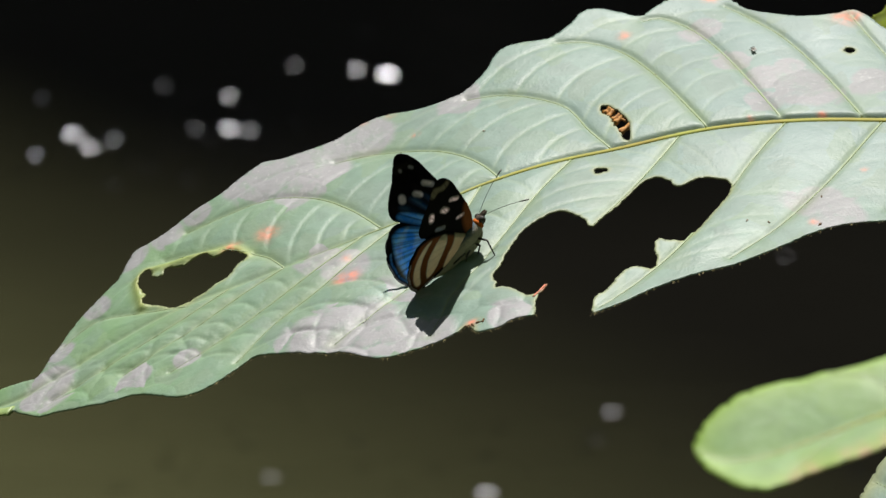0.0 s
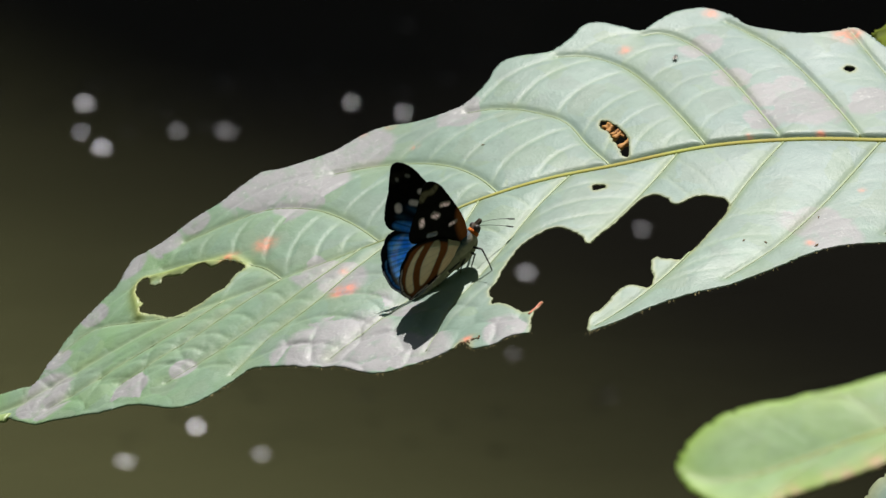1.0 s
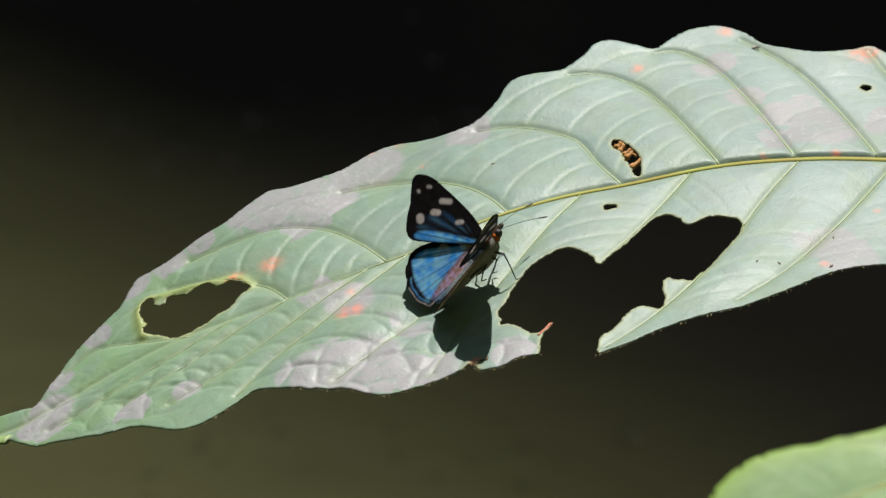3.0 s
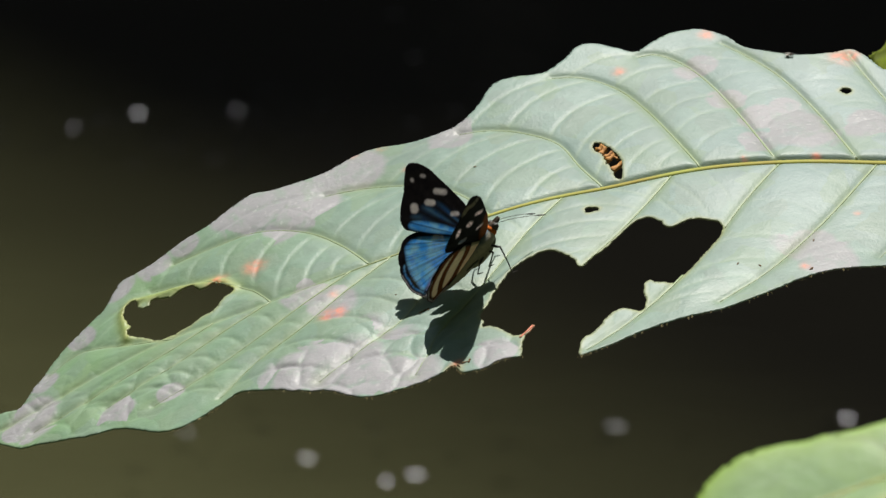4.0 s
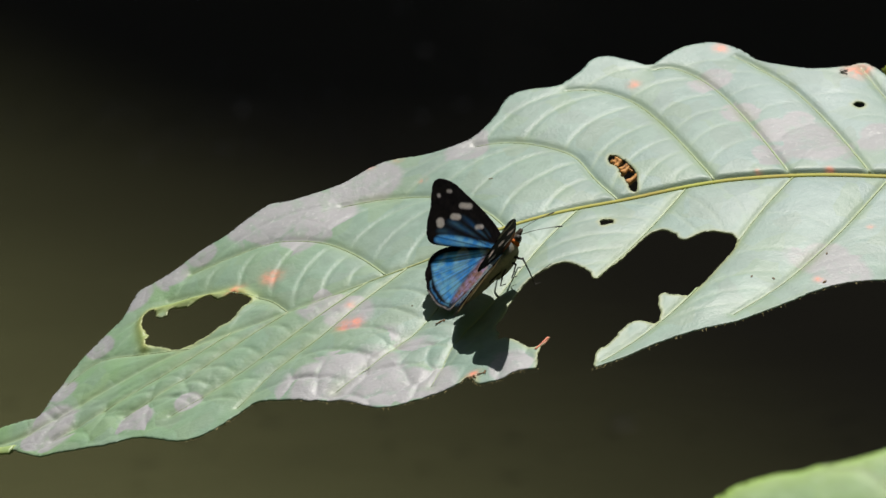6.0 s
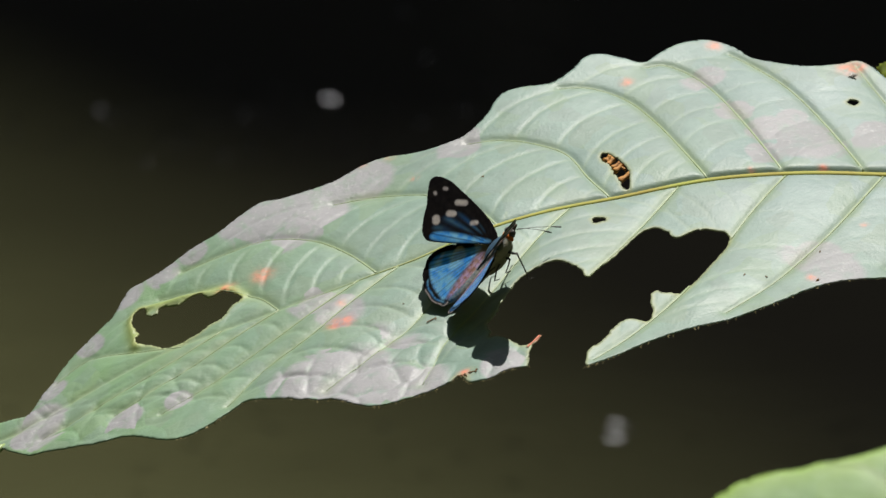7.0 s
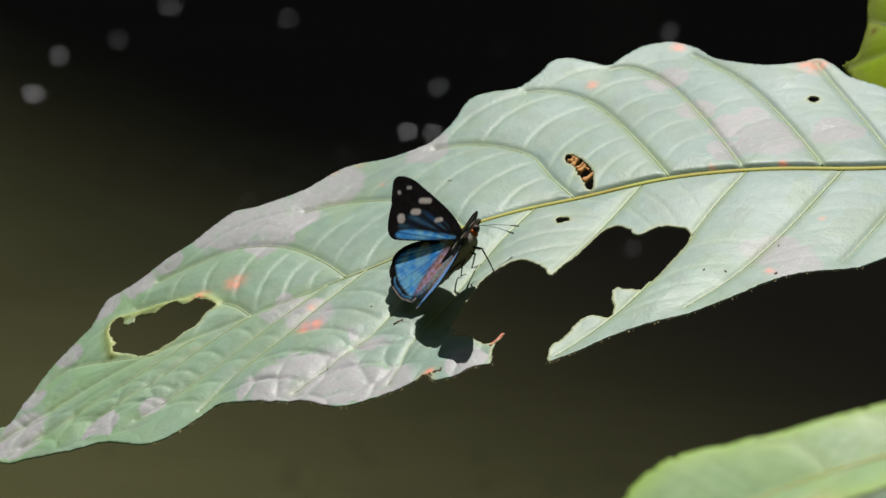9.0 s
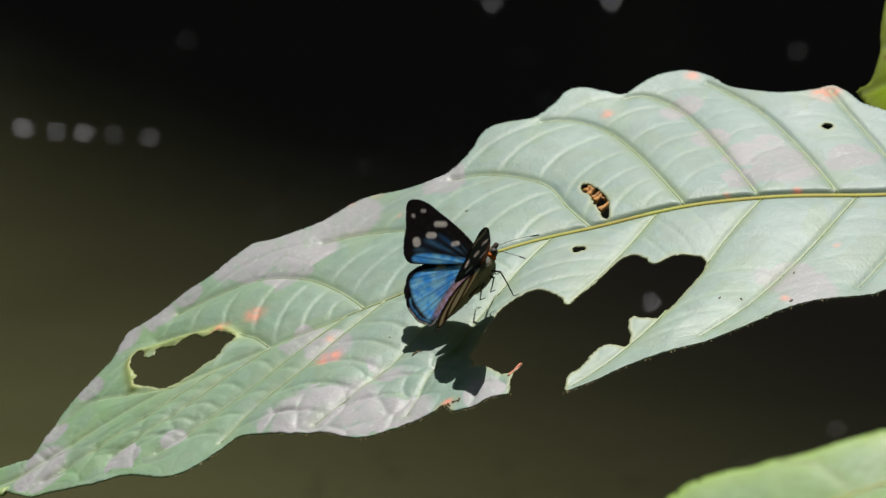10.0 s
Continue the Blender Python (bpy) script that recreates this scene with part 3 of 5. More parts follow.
# ---- the large leaf ----
DRIP_LINE = [(-102.6, -11.6), (-106.9, -9.3), (-111.1, -8.2), (-116.7, -8.6)]
SLIT_THREADS = [((30.8, 34.1), (31.9, 35.1), 0.0008), ((31.3, 32.7), (32.5, 34.6), 0.0006), ((32.7, 30.3), (34.9, 32.4), 0.0006), ((32.2, 31.4), (34.0, 33.0), 0.0005), ((33.6, 26.3), (36.4, 28.5), 0.0007), ((34.1, 27.0), (35.8, 28.2), 0.0005), ((33.2, 32.7), (35.1, 30.2), 0.0003)]
RED_POINT = [(14.8, -30.7), (17.3, -27.0)]
LIP_LINE = [(-72.3, 6.0), (-73.3, 10.8), (-73.9, 15.7), (-72.5, 18.1), (-69.7, 18.1), (-66.4, 17.7), (-61.8, 17.4), (-57.1, 16.6), (-51.8, 15.1), (-48.4, 11.6)]
LEAF_POSE = Matrix(((0.97080, -0.00000, -0.23989, 0.00427), (-0.08429, 0.93623, -0.34112, 1.28594), (0.22459, 0.35138, 0.90889, 0.96047), (0.00000, 0.00000, 0.00000, 1.00000)))
TOP_EDGE = [(-110.6, -3.4), (-106.0, -1.6), (-100.5, -2.6), (-96.6, -2.9), (-93.3, 3.5), (-88.9, 10.3), (-81.8, 17.2), (-78.6, 20.3), (-75.5, 27.1), (-71.9, 28.2), (-66.9, 30.1), (-61.0, 33.3), (-55.1, 35.4), (-50.6, 38.8), (-45.4, 42.4), (-40.8, 41.9), (-35.0, 42.8), (-29.1, 44.3), (-22.7, 47.9), (-17.6, 48.9), (-10.0, 47.9), (-3.6, 48.8), (1.4, 51.3), (5.2, 55.9), (7.7, 61.7), (10.9, 63.8), (17.8, 64.2), (20.9, 65.8), (24.1, 68.7), (26.7, 72.5), (30.4, 73.2), (35.3, 71.2), (39.0, 69.8), (42.1, 72.2), (45.3, 74.8), (48.4, 76.1)]
TOP_EDGE_BASE = [(53.3, 76.8), (58.7, 74.1), (62.2, 69.7), (69.3, 66.1), (75.2, 64.7), (80.7, 65.7), (84.9, 67.5), (88.3, 64.4), (91.4, 60.3), (97.4, 57.1), (106.4, 51.5), (115.3, 45.0), (124.0, 37.7), (131.7, 33.6)]
LOW_EDGE = [(131.4, 29.7), (122.6, 19.4), (109.0, 3.5), (93.5, -9.2), (87.5, -11.4), (79.7, -13.1), (72.7, -16.0), (65.6, -20.6), (56.3, -25.2), (47.0, -28.2), (38.8, -31.9), (32.9, -35.5), (28.4, -37.5), (26.5, -38.7), (21.1, -39.0), (15.3, -37.1), (10.0, -37.6), (8.2, -38.8), (2.9, -39.0), (0.9, -35.8), (-2.5, -37.6), (-6.1, -38.7), (-9.1, -39.4), (-12.7, -40.0), (-16.9, -40.2), (-21.8, -37.8), (-26.8, -34.2), (-34.2, -31.5), (-39.2, -29.1), (-45.6, -26.6), (-48.1, -27.7), (-53.0, -31.0), (-58.1, -32.8), (-63.2, -31.7), (-68.5, -27.9), (-73.2, -25.1), (-79.1, -24.2), (-85.8, -21.9), (-91.3, -19.9), (-95.4, -18.7), (-100.4, -14.2), (-104.9, -8.8), (-110.3, -8.0)]
BIG_BITE = [(26.9, -37.6), (26.9, -34.8), (28.3, -31.8), (30.1, -30.0), (32.5, -26.1), (34.3, -23.7), (36.7, -23.3), (39.0, -24.1), (40.4, -21.4), (40.0, -16.7), (41.1, -14.5), (45.6, -15.2), (49.3, -10.7), (53.0, -4.4), (55.4, -0.2), (56.2, 3.4), (55.5, 5.2), (51.6, 6.3), (48.6, 5.8), (46.0, 3.7), (43.9, 5.9), (41.6, 8.2), (38.6, 7.9), (36.2, 4.8), (33.7, 1.2), (31.9, -1.5), (28.8, -5.2), (27.1, -7.3), (25.3, -4.4), (20.6, -1.0), (16.9, -2.7), (12.7, -6.0), (9.6, -11.2), (7.8, -15.9), (6.0, -19.4), (6.8, -21.6), (6.9, -23.8), (9.5, -24.8), (11.9, -27.9), (14.2, -29.7), (15.9, -28.8), (17.1, -26.7), (17.6, -27.2), (16.1, -29.8), (15.4, -32.4), (15.1, -35.1), (15.9, -39.8), (24.6, -43.9)]
LONG_HOLE = [(-73.5, 16.7), (-72.6, 18.6), (-71.2, 18.6), (-70.6, 16.1), (-68.4, 14.8), (-67.4, 16.6), (-63.9, 15.8), (-60.8, 16.4), (-58.4, 16.7), (-56.8, 15.0), (-54.4, 14.9), (-52.5, 15.1), (-48.4, 11.0), (-50.4, 9.0), (-52.6, 5.6), (-56.1, 4.1), (-59.9, 2.2), (-64.5, 1.9), (-69.2, 5.0), (-72.6, 7.1), (-71.9, 9.9), (-73.7, 13.5)]
SLIT = [(29.8, 35.6), (30.6, 36.3), (32.3, 35.3), (34.0, 32.8), (35.6, 29.7), (36.3, 26.1), (36.1, 23.2), (35.4, 22.3), (34.2, 24.2), (32.9, 28.1), (31.7, 31.6), (30.3, 33.6)]
SMALL_HOLE = [(27.9, 12.6), (28.7, 13.4), (30.4, 13.3), (31.1, 12.5), (30.1, 11.4), (28.7, 11.1)]
PIN_HOLE = [(82.1, 51.3), (83.2, 52.4), (84.4, 51.8), (84.2, 50.5), (83.1, 50.2)]
NOTCH = [(-0.7, -38.7), (-0.7, -36.5), (0.2, -35.8), (1.1, -35.9), (2.2, -37.2), (2.4, -38.5), (1.5, -40.2), (0.3, -41.0)]
CRUMBS = [(-6.0, -13.7, 1.1, 0.25), (-5.0, -13.5, 0.5, 0.25), (4.7, 33.2, 0.5, 0.2), (59.3, -10.5, 0.4, 0.2), (63.7, -11.2, 0.4, 0.22), (41.7, 47.1, 0.3, 0.18), (74.8, -2.6, 0.4, 0.2), (-12.0, -6.5, 0.25, 0.15), (74.1, -13.3, 0.6, 0.3), (2.0, -36.4, 0.8, 0.3), (3.4, -36.0, 0.9, 0.25), (4.3, -35.9, 0.6, 0.3), (0.6, -36.2, 0.5, 0.25)]
MIDRIB = [(132.1, 32.0), (116.5, 29.6), (104.9, 28.0), (89.5, 25.6), (69.9, 25.2), (52.2, 24.0), (36.0, 21.3), (22.1, 18.6), (8.6, 14.8), (0.0, 12.4), (-9.2, 9.1), (-18.5, 7.0), (-28.6, 4.7), (-39.9, 3.1), (-52.7, 1.8), (-65.7, 0.4), (-78.8, -2.5), (-90.8, -5.3), (-100.2, -7.4), (-110.2, -5.7)]
UPPER_VEINS = [[(116.5, 29.4), (111.0, 42.2), (105.2, 51.4)],
    [(100.3, 27.2), (94.2, 42.9), (88.5, 55.8), (84.2, 65.9)],
    [(84.6, 26.1), (77.8, 42.7), (70.1, 57.2), (62.1, 67.3), (57.4, 72.2)],
    [(68.1, 25.3), (62.3, 40.3), (55.6, 55.1), (49.9, 64.2), (43.9, 69.0), (39.6, 68.6)],
    [(52.4, 24.0), (47.7, 34.4), (40.9, 48.5), (35.0, 57.3), (27.7, 62.3), (20.9, 63.1)],
    [(31.8, 20.7), (27.1, 28.8), (22.4, 38.5), (15.1, 44.1), (7.6, 47.1), (0.8, 47.8)],
    [(8.0, 14.6), (3.8, 21.6), (-2.4, 28.4), (-9.9, 33.3), (-20.1, 36.6), (-29.0, 36.8)],
    [(-18.3, 7.3), (-24.9, 17.0), (-32.7, 24.7), (-43.1, 28.9), (-52.2, 28.5), (-62.8, 27.6)],
    [(-39.9, 3.1), (-43.9, 8.9), (-49.2, 12.9), (-57.2, 17.7), (-67.8, 20.8)],
    [(-61.8, 0.6), (-71.2, 4.1), (-83.4, 9.1), (-91.3, 5.2)]]
LOWER_VEINS = [[(120.0, 30.2), (114.5, 17.1), (108.0, 4.8)],
    [(104.9, 28.0), (96.9, 9.1), (87.9, -7.8)],
    [(88.6, 25.3), (80.9, 10.7), (73.3, -1.5), (64.8, -13.3), (55.2, -22.5)],
    [(68.7, 25.0), (59.9, 9.7), (53.6, -3.1), (45.0, -17.1), (36.5, -27.7), (28.2, -35.9)],
    [(46.2, 22.9), (39.9, 12.4), (33.1, 1.3), (27.6, -6.5)],
    [(23.3, 18.7), (17.1, 9.2), (9.7, -3.1), (3.6, -12.4), (-2.5, -21.4), (-7.3, -35.6)],
    [(3.7, 13.2), (-2.4, 0.8), (-9.8, -12.8), (-17.1, -20.0), (-28.0, -30.3)],
    [(-13.6, 7.9), (-22.2, 0.3), (-32.1, -9.5), (-42.0, -16.8), (-50.0, -25.7)],
    [(-22.3, 6.1), (-32.2, -1.4), (-42.2, -8.7), (-53.5, -15.9), (-64.9, -21.5)],
    [(-39.9, 3.1), (-48.8, -1.7), (-61.4, -9.5), (-76.2, -15.7)],
    [(-52.7, 1.8), (-65.5, -5.1), (-81.1, -10.7), (-93.0, -13.8)]]
RUST = [(83.2, 64.2, 2.3), (85.0, 65.5, 1.5), (54.5, 74.8, 1.4), (35.6, 62.7, 1.2), (-24.0, -8.5, 1.5), (-26.6, -8.4, 1.6), (-25.7, -1.3, 0.9), (-43.8, 16.3, 2.0), (-52.1, 15.3, 1.8), (-22.8, 48.5, 1.0), (-10.6, 39.1, 0.8), (-16.3, 48.8, 1.0), (76.4, 26.0, 0.9), (61.7, 25.9, 0.7), (16.8, -27.6, 1.6), (1.7, -35.6, 1.2), (72.9, -12.1, 0.9), (84.1, 6.6, 0.7)]
# grey patches of the blade; the lilac ones near the base paint its sheen
SILVER = [(-66.8, 28.6, 4.0), (-60.3, 32.0, 4.0), (-51.1, 36.4, 4.0), (-45.3, 40.7, 4.0), (-36.9, 40.6, 4.0), (-27.8, 42.7, 4.0), (-76.1, 26.0, 4.0), (-83.6, 13.3, 3.0), (-91.9, 2.5, 3.0), (53.0, 63.5, 5.5), (58.5, 50.0, 4.5), (64.5, 42.5, 6.0), (70.5, 46.0, 4.5), (74.5, 36.0, 6.5), (64.0, 33.0, 4.5), (87.5, 40.0, 5.5), (74.4, -3.6, 6.0), (77.5, -9.8, 5.0), (-21.9, -26.0, 12.0), (-12.1, -33.8, 8.0), (-31.8, -27.6, 8.0), (-43.3, 35.3, 9.0), (-32.9, 34.3, 8.0), (-22.7, 42.5, 6.0), (-94.6, -9.7, 8.0), (-72.8, -18.8, 5.0), (-61.1, -18.7, 4.0), (-27.2, -3.7, 6.0), (0.1, 46.3, 5.0), (-32.3, 1.7, 5.0), (9.4, -35.1, 5.0), (-39.2, 27.9, 5.0)]
PUCKERS = [(-21.0, -28.0, 13.0), (-8.0, -33.0, 9.0), (-34.0, -25.0, 8.0), (8.0, -33.0, 7.0), (-4.0, -22.0, 8.0), (-66.0, -16.0, 10.0), (-80.0, -14.0, 9.0), (-92.0, -10.0, 9.0)]
leaf, leaf_height = leaf_thing("large_leaf", LEAF_POSE, TOP_EDGE + TOP_EDGE_BASE + LOW_EDGE, [BIG_BITE, LONG_HOLE, SLIT, SMALL_HOLE, PIN_HOLE, NOTCH], MIDRIB,
                               UPPER_VEINS, LOWER_VEINS, LEAF, 0.0004, arch=1.5, rust=RUST, silver=SILVER, quilt=0.0012,
                               lip=smooth_line(np.array(LIP_LINE) * 1e-3, 4), ridge=0.0009, puckers=PUCKERS)
tagged(leaf, "large pale green leaf, insect-eaten with holes, arching over water", "leaf")


def strand(root, a, b, size, mat, name, height, lift=0.0):
    t = np.linspace(0, 1, 7)[:, None]
    q = np.array(a) * 1e-3 * (1 - t) + np.array(b) * 1e-3 * t
    zz = height(q)[0] + lift
    v, f = tube(np.column_stack([q, zz]), size * (0.7 + 0.5 * np.abs(np.linspace(-1, 1, 7))), 6)
    part_of(root, name, make_mesh(name, v, f, [mat]))


# brown threads left across the slit
for a, b, r in SLIT_THREADS:
    strand(leaf, a, b, 1.05 * r, DRIED, "dried_thread", leaf_height, -0.0008)
# the red dried point at the edge of the bite
strand(leaf, RED_POINT[0], RED_POINT[1], 0.00022, RED_TIP, "dried_point", leaf_height)
drip = smooth_line(np.array(DRIP_LINE) * 1e-3, 6)
v, f = tube(np.column_stack([drip, leaf_height(drip)[0]]), np.linspace(0.0016, 0.0004, len(drip)), 10, 0.35)
part_of(leaf, "drip_tip", make_mesh("drip_tip", v, f, [LIP]), "narrow yellow-green drip tip")

def margin_hairs():
    """Short hairs and crumbs along the lower margin."""
    rng = np.random.default_rng(21)
    edge = smooth_line(np.array(LOW_EDGE) * 1e-3, 10)
    edge = edge[:int(len(edge) * 0.78)]
    zs = leaf_height(edge)[0] - 0.0002
    verts, faces = [], []
    for k in range(280):
        i = rng.integers(6, len(edge) - 2)
        p = edge[i] + rng.normal(0, 0.00012, 2)
        if inside(p[None], np.array(BIG_BITE) * 1e-3)[0]:
            continue
        z = zs[i]
        d = np.array((rng.normal(0, 0.5), -1.0, rng.normal(-0.4, 0.4)))
        d *= rng.uniform(0.0002, 0.0009) / np.linalg.norm(d)
        w = np.array((0.00006, 0, 0.00003)) * rng.uniform(0.6, 3.2)
        a = np.array((*p, z))
        s = len(verts)
        verts += [a - w, a + w, a + d * 0.6 + w * 0.7, a + d, a + (0, 0, 0.00006)]
        faces += [(s, s + 1, s + 2), (s, s + 2, s + 3), (s + 4, s + 1, s + 2), (s + 4, s + 2, s + 3)]
    return make_mesh("margin_hair", verts, faces, [HAIR], smooth=False)


tagged(part_of(leaf, "margin_hair", margin_hairs()), kind="stuff")

# specks of dirt on the blade
DIRT = plain("brown_dirt", (0.16, 0.1, 0.05), (0.05, 0.035, 0.02), 1500, 0.9, 0.2)
for k, (x, y, long, wide) in enumerate(CRUMBS):
    v, f = blob((0, 0, 0), (long * 1e-3, wide * 1e-3, wide * 0.7e-3), 8, 10, lambda u: 0.8 + 0.3 * math.sin(5 * u + k))
    at = np.array([(x * 1e-3, y * 1e-3)])
    crumb = tagged(new("crumb", make_mesh("crumb", np.array(v), f, [DIRT])), "tiny brown crumb of dirt on the large leaf", "crumb", group="crumbs on the leaf")
    crumb.matrix_world = LEAF_POSE @ pose(at[0, 0], at[0, 1], float(leaf_height(at)[0][0]) + wide * 0.3e-3, 0, 0, 25 + 70 * k)

# ---- other leaves ----
FRONT_EDGE = [(-16.5, -2.1), (-15.8, 0.1), (-14.3, 2.1), (-12.0, 5.0), (-7.8, 7.4), (-3.3, 8.6), (0.4, 9.1), (1.4, 8.8), (4.0, 9.8), (6.1, 10.5), (7.4, 9.7), (15.7, 12.4), (27.8, 16.2), (41.4, 18.0), (54.8, 15.9), (65.0, 9.2), (53.8, 3.3), (40.2, -0.4), (26.6, -3.7), (14.7, -7.6), (8.5, -9.4), (3.1, -10.7), (-0.9, -12.1), (-3.7, -13.7), (-5.4, -13.9), (-8.5, -12.7), (-12.0, -10.5), (-14.6, -6.9), (-16.1, -3.9)]
FRONT_RIB = [(65.4, 9.1), (54.3, 9.6), (40.7, 7.8), (27.1, 4.8), (15.1, 1.3), (4.4, -2.2), (-4.7, -5.0), (-10.9, -5.3), (-16.1, -2.6)]
FRONT_VEINS = [[(45.3, 8.6), (39.4, 14.4), (33.2, 16.7)], [(30.8, 5.7), (25.8, 12.6), (20.4, 13.5)], [(18.0, 2.1), (12.9, 8.2), (6.7, 9.4)], [(7.1, -1.1), (2.0, 4.8), (-2.4, 8.0)], [(-3.8, -4.5), (-7.1, 1.7), (-9.7, 5.5)], [(36.2, 6.6), (30.5, 1.7), (25.8, -2.6)], [(22.6, 3.6), (16.0, -2.4), (10.4, -7.8)], [(8.9, -0.7), (3.4, -5.5), (-2.2, -11.6)], [(-2.0, -4.1), (-6.6, -7.8), (-10.2, -11.0)]]
front_leaf, _h = leaf_thing("near_leaf", Matrix(), FRONT_EDGE, [], FRONT_RIB, FRONT_VEINS[1:3], FRONT_VEINS[6:8], FRONT, 0.0009, seed=5, fold=0.15, quilt=0.0002,
                            rib_size=0.0004, vein_size=0.0001, even=9, rust=[(2, -12, 3), (10, -9.5, 3), (16, -7, 3)])
tagged(front_leaf, "bright green leaf tip close by, out of focus", "leaf")
LOWER_POSE = Matrix(((0.86521, 0.00000, -0.50141, 0.08998), (-0.25779, 0.85771, -0.44483, 1.24313), (0.43006, 0.51413, 0.74210, 0.91661), (0.00000, 0.00000, 0.00000, 1.00000)))
LOWER_LEAF_EDGE = [(-8.4, -11.7), (-6.5, -4.8), (-5.0, -0.6), (-1.7, 4.7), (1.5, 8.4), (8.4, 10.3), (18.6, 7.2), (28.3, -1.9), (32.5, -14.6), (27.9, -26.3), (15.9, -34.6), (3.2, -35.0), (-5.2, -23.9)]
LOWER_LEAF_RIB = [(26.0, 2.2), (17.8, -4.9), (9.7, -12.1), (2.8, -19.7), (-2.8, -27.9)]
LOWER_LEAF_VEINS = [[(17.8, -4.9), (10.5, 2.3), (4.3, 7.4)], [(11.0, -11.1), (3.7, -3.2), (-1.8, 2.4)], [(5.6, -16.4), (-0.5, -9.1), (-5.5, -4.5)], [(16.5, -5.9), (19.7, -16.5), (20.3, -25.9)], [(9.7, -12.1), (11.6, -22.1), (11.2, -29.5)]]
lower_leaf, _h = leaf_thing("low_leaf", LOWER_POSE, LOWER_LEAF_EDGE, [], LOWER_LEAF_RIB, LOWER_LEAF_VEINS[:3], LOWER_LEAF_VEINS[3:], LEAF, 0.0009, seed=6)
tagged(lower_leaf, "pale green quilted leaf below the large one", "leaf")
BACK_POSE = Matrix(((0.89279, -0.00000, -0.45047, 0.10842), (-0.31685, 0.71083, -0.62795, 1.38673), (0.32021, 0.70336, 0.63462, 0.98887), (0.00000, 0.00000, 0.00000, 1.00000)))
BACK_LEAF_EDGE = [(-14.1, -3.5), (-10.9, -2.9), (-8.8, 0.7), (-7.6, 4.9), (-7.2, 10.8), (-5.0, 20.7), (0.8, 29.7), (12.0, 35.7), (25.5, 28.8), (31.8, 12.1), (29.9, -5.2), (21.5, -16.2), (10.5, -22.1), (-0.3, -21.5), (-8.4, -14.2), (-11.7, -8.2)]
BACK_LEAF_RIB = [(26.9, 30.0), (19.8, 18.4), (11.2, 5.8), (1.5, -2.0), (-12.3, -4.6)]
BACK_LEAF_VEINS = [[(19.8, 18.4), (11.7, 23.7), (2.1, 27.8)], [(12.7, 8.4), (4.5, 12.1), (-5.0, 16.2)], [(5.6, 0.6), (-1.2, 3.1), (-6.9, 6.2)], [(14.1, 9.5), (20.6, 0.3), (24.4, -9.6)], [(7.0, 0.9), (10.9, -9.0), (12.0, -18.1)]]
back_leaf, _h = leaf_thing("hanging_leaf", BACK_POSE, BACK_LEAF_EDGE, [], BACK_LEAF_RIB, BACK_LEAF_VEINS[:3], BACK_LEAF_VEINS[3:], YELLOW_LEAF, 0.0009, seed=7,
                           rust=[(-6, 3, 0.8)])
tagged(back_leaf, "yellow-green backlit leaf hanging behind the large one", "leaf")

# ---- butterfly ----
FOREWING = [(0.6, -0.2), (2.4, 0.5), (3.8, 3.2), (4.7, 6.5), (5.25, 10.3), (5.6, 14.0), (5.85, 17.0), (5.5, 19.2), (4.8, 20.6), (3.8, 21.2), (2.6, 20.95), (1.2, 20.0), (-0.3, 18.9), (-2.0, 17.8), (-3.8, 16.9), (-5.5, 15.7), (-6.7, 14.5), (-7.1, 13.4), (-6.8, 12.1), (-5.6, 10.0), (-4.0, 7.3), (-2.2, 4.5), (-0.5, 2.0)]
HINDWING = [(0.5, 0.3), (-0.8, 3.6), (-1.7, 6.0), (-3.3, 8.6), (-5.3, 10.7), (-7.5, 12.0), (-9.4, 12.1), (-11.2, 11.5), (-12.8, 10.5), (-14.0, 9.3), (-15.0, 8.0), (-15.8, 6.5), (-16.2, 4.9), (-16.3, 3.6), (-16.2, 2.4), (-15.8, 1.3), (-14.6, 1.0), (-12.9, 0.7), (-9.0, -0.2), (-5.0, -0.9), (-2.6, -1.4), (-0.4, -0.9)]
# pale spots as short rounded bars: two ends and a radius, in millimetres on the wing
TOP_SPOTS = [(3.1, 13.0, 4.0, 11.6, 0.56), (0.2, 12.9, 0.7, 12.1, 0.62), (-2.3, 14.5, -2.7, 14.1, 0.76), (1.5, 7.3, 2.1, 6.6, 0.42), (1.9, 18.5, 1.8, 18.3, 0.3), (3.8, 17.4, 4.0, 17.0, 0.32)]
UNDER_SPOTS = [(3.1, 13.3, 4.2, 12.0, 0.6), (0.4, 13.2, 0.8, 12.0, 0.78), (-2.3, 14.9, -2.9, 13.8, 0.75), (1.4, 7.1, 2.7, 6.4, 0.45), (-3.4, 10.3, -2.1, 8.9, 0.52)]
FORE_BLUE = [(-6.2, 12.3), (-5.2, 12.9), (-3.6, 11.2), (-1.8, 7.8), (-0.5, 4.7), (0.8, 1.3), (-0.4, 2.2), (-2.2, 5.1), (-4.4, 8.5)]
FORE_HAZE = [(-4.2, 13.4), (-1.2, 13.0), (0.6, 12.2), (1.6, 10.0), (1.9, 7.0), (1.5, 4.0), (0.3, 5.6), (-1.6, 9.2), (-3.2, 11.6)]
HIND_BLUE = [(-9.5, 10.8), (-7.2, 10.3), (-5.0, 8.0), (-3.0, 5.2), (-1.2, 2.6), (-4.8, 2.6), (-8.0, 2.9), (-12.0, 2.7), (-14.4, 2.6), (-14.0, 4.6), (-13.3, 6.6), (-12.2, 8.3), (-10.8, 9.8)]
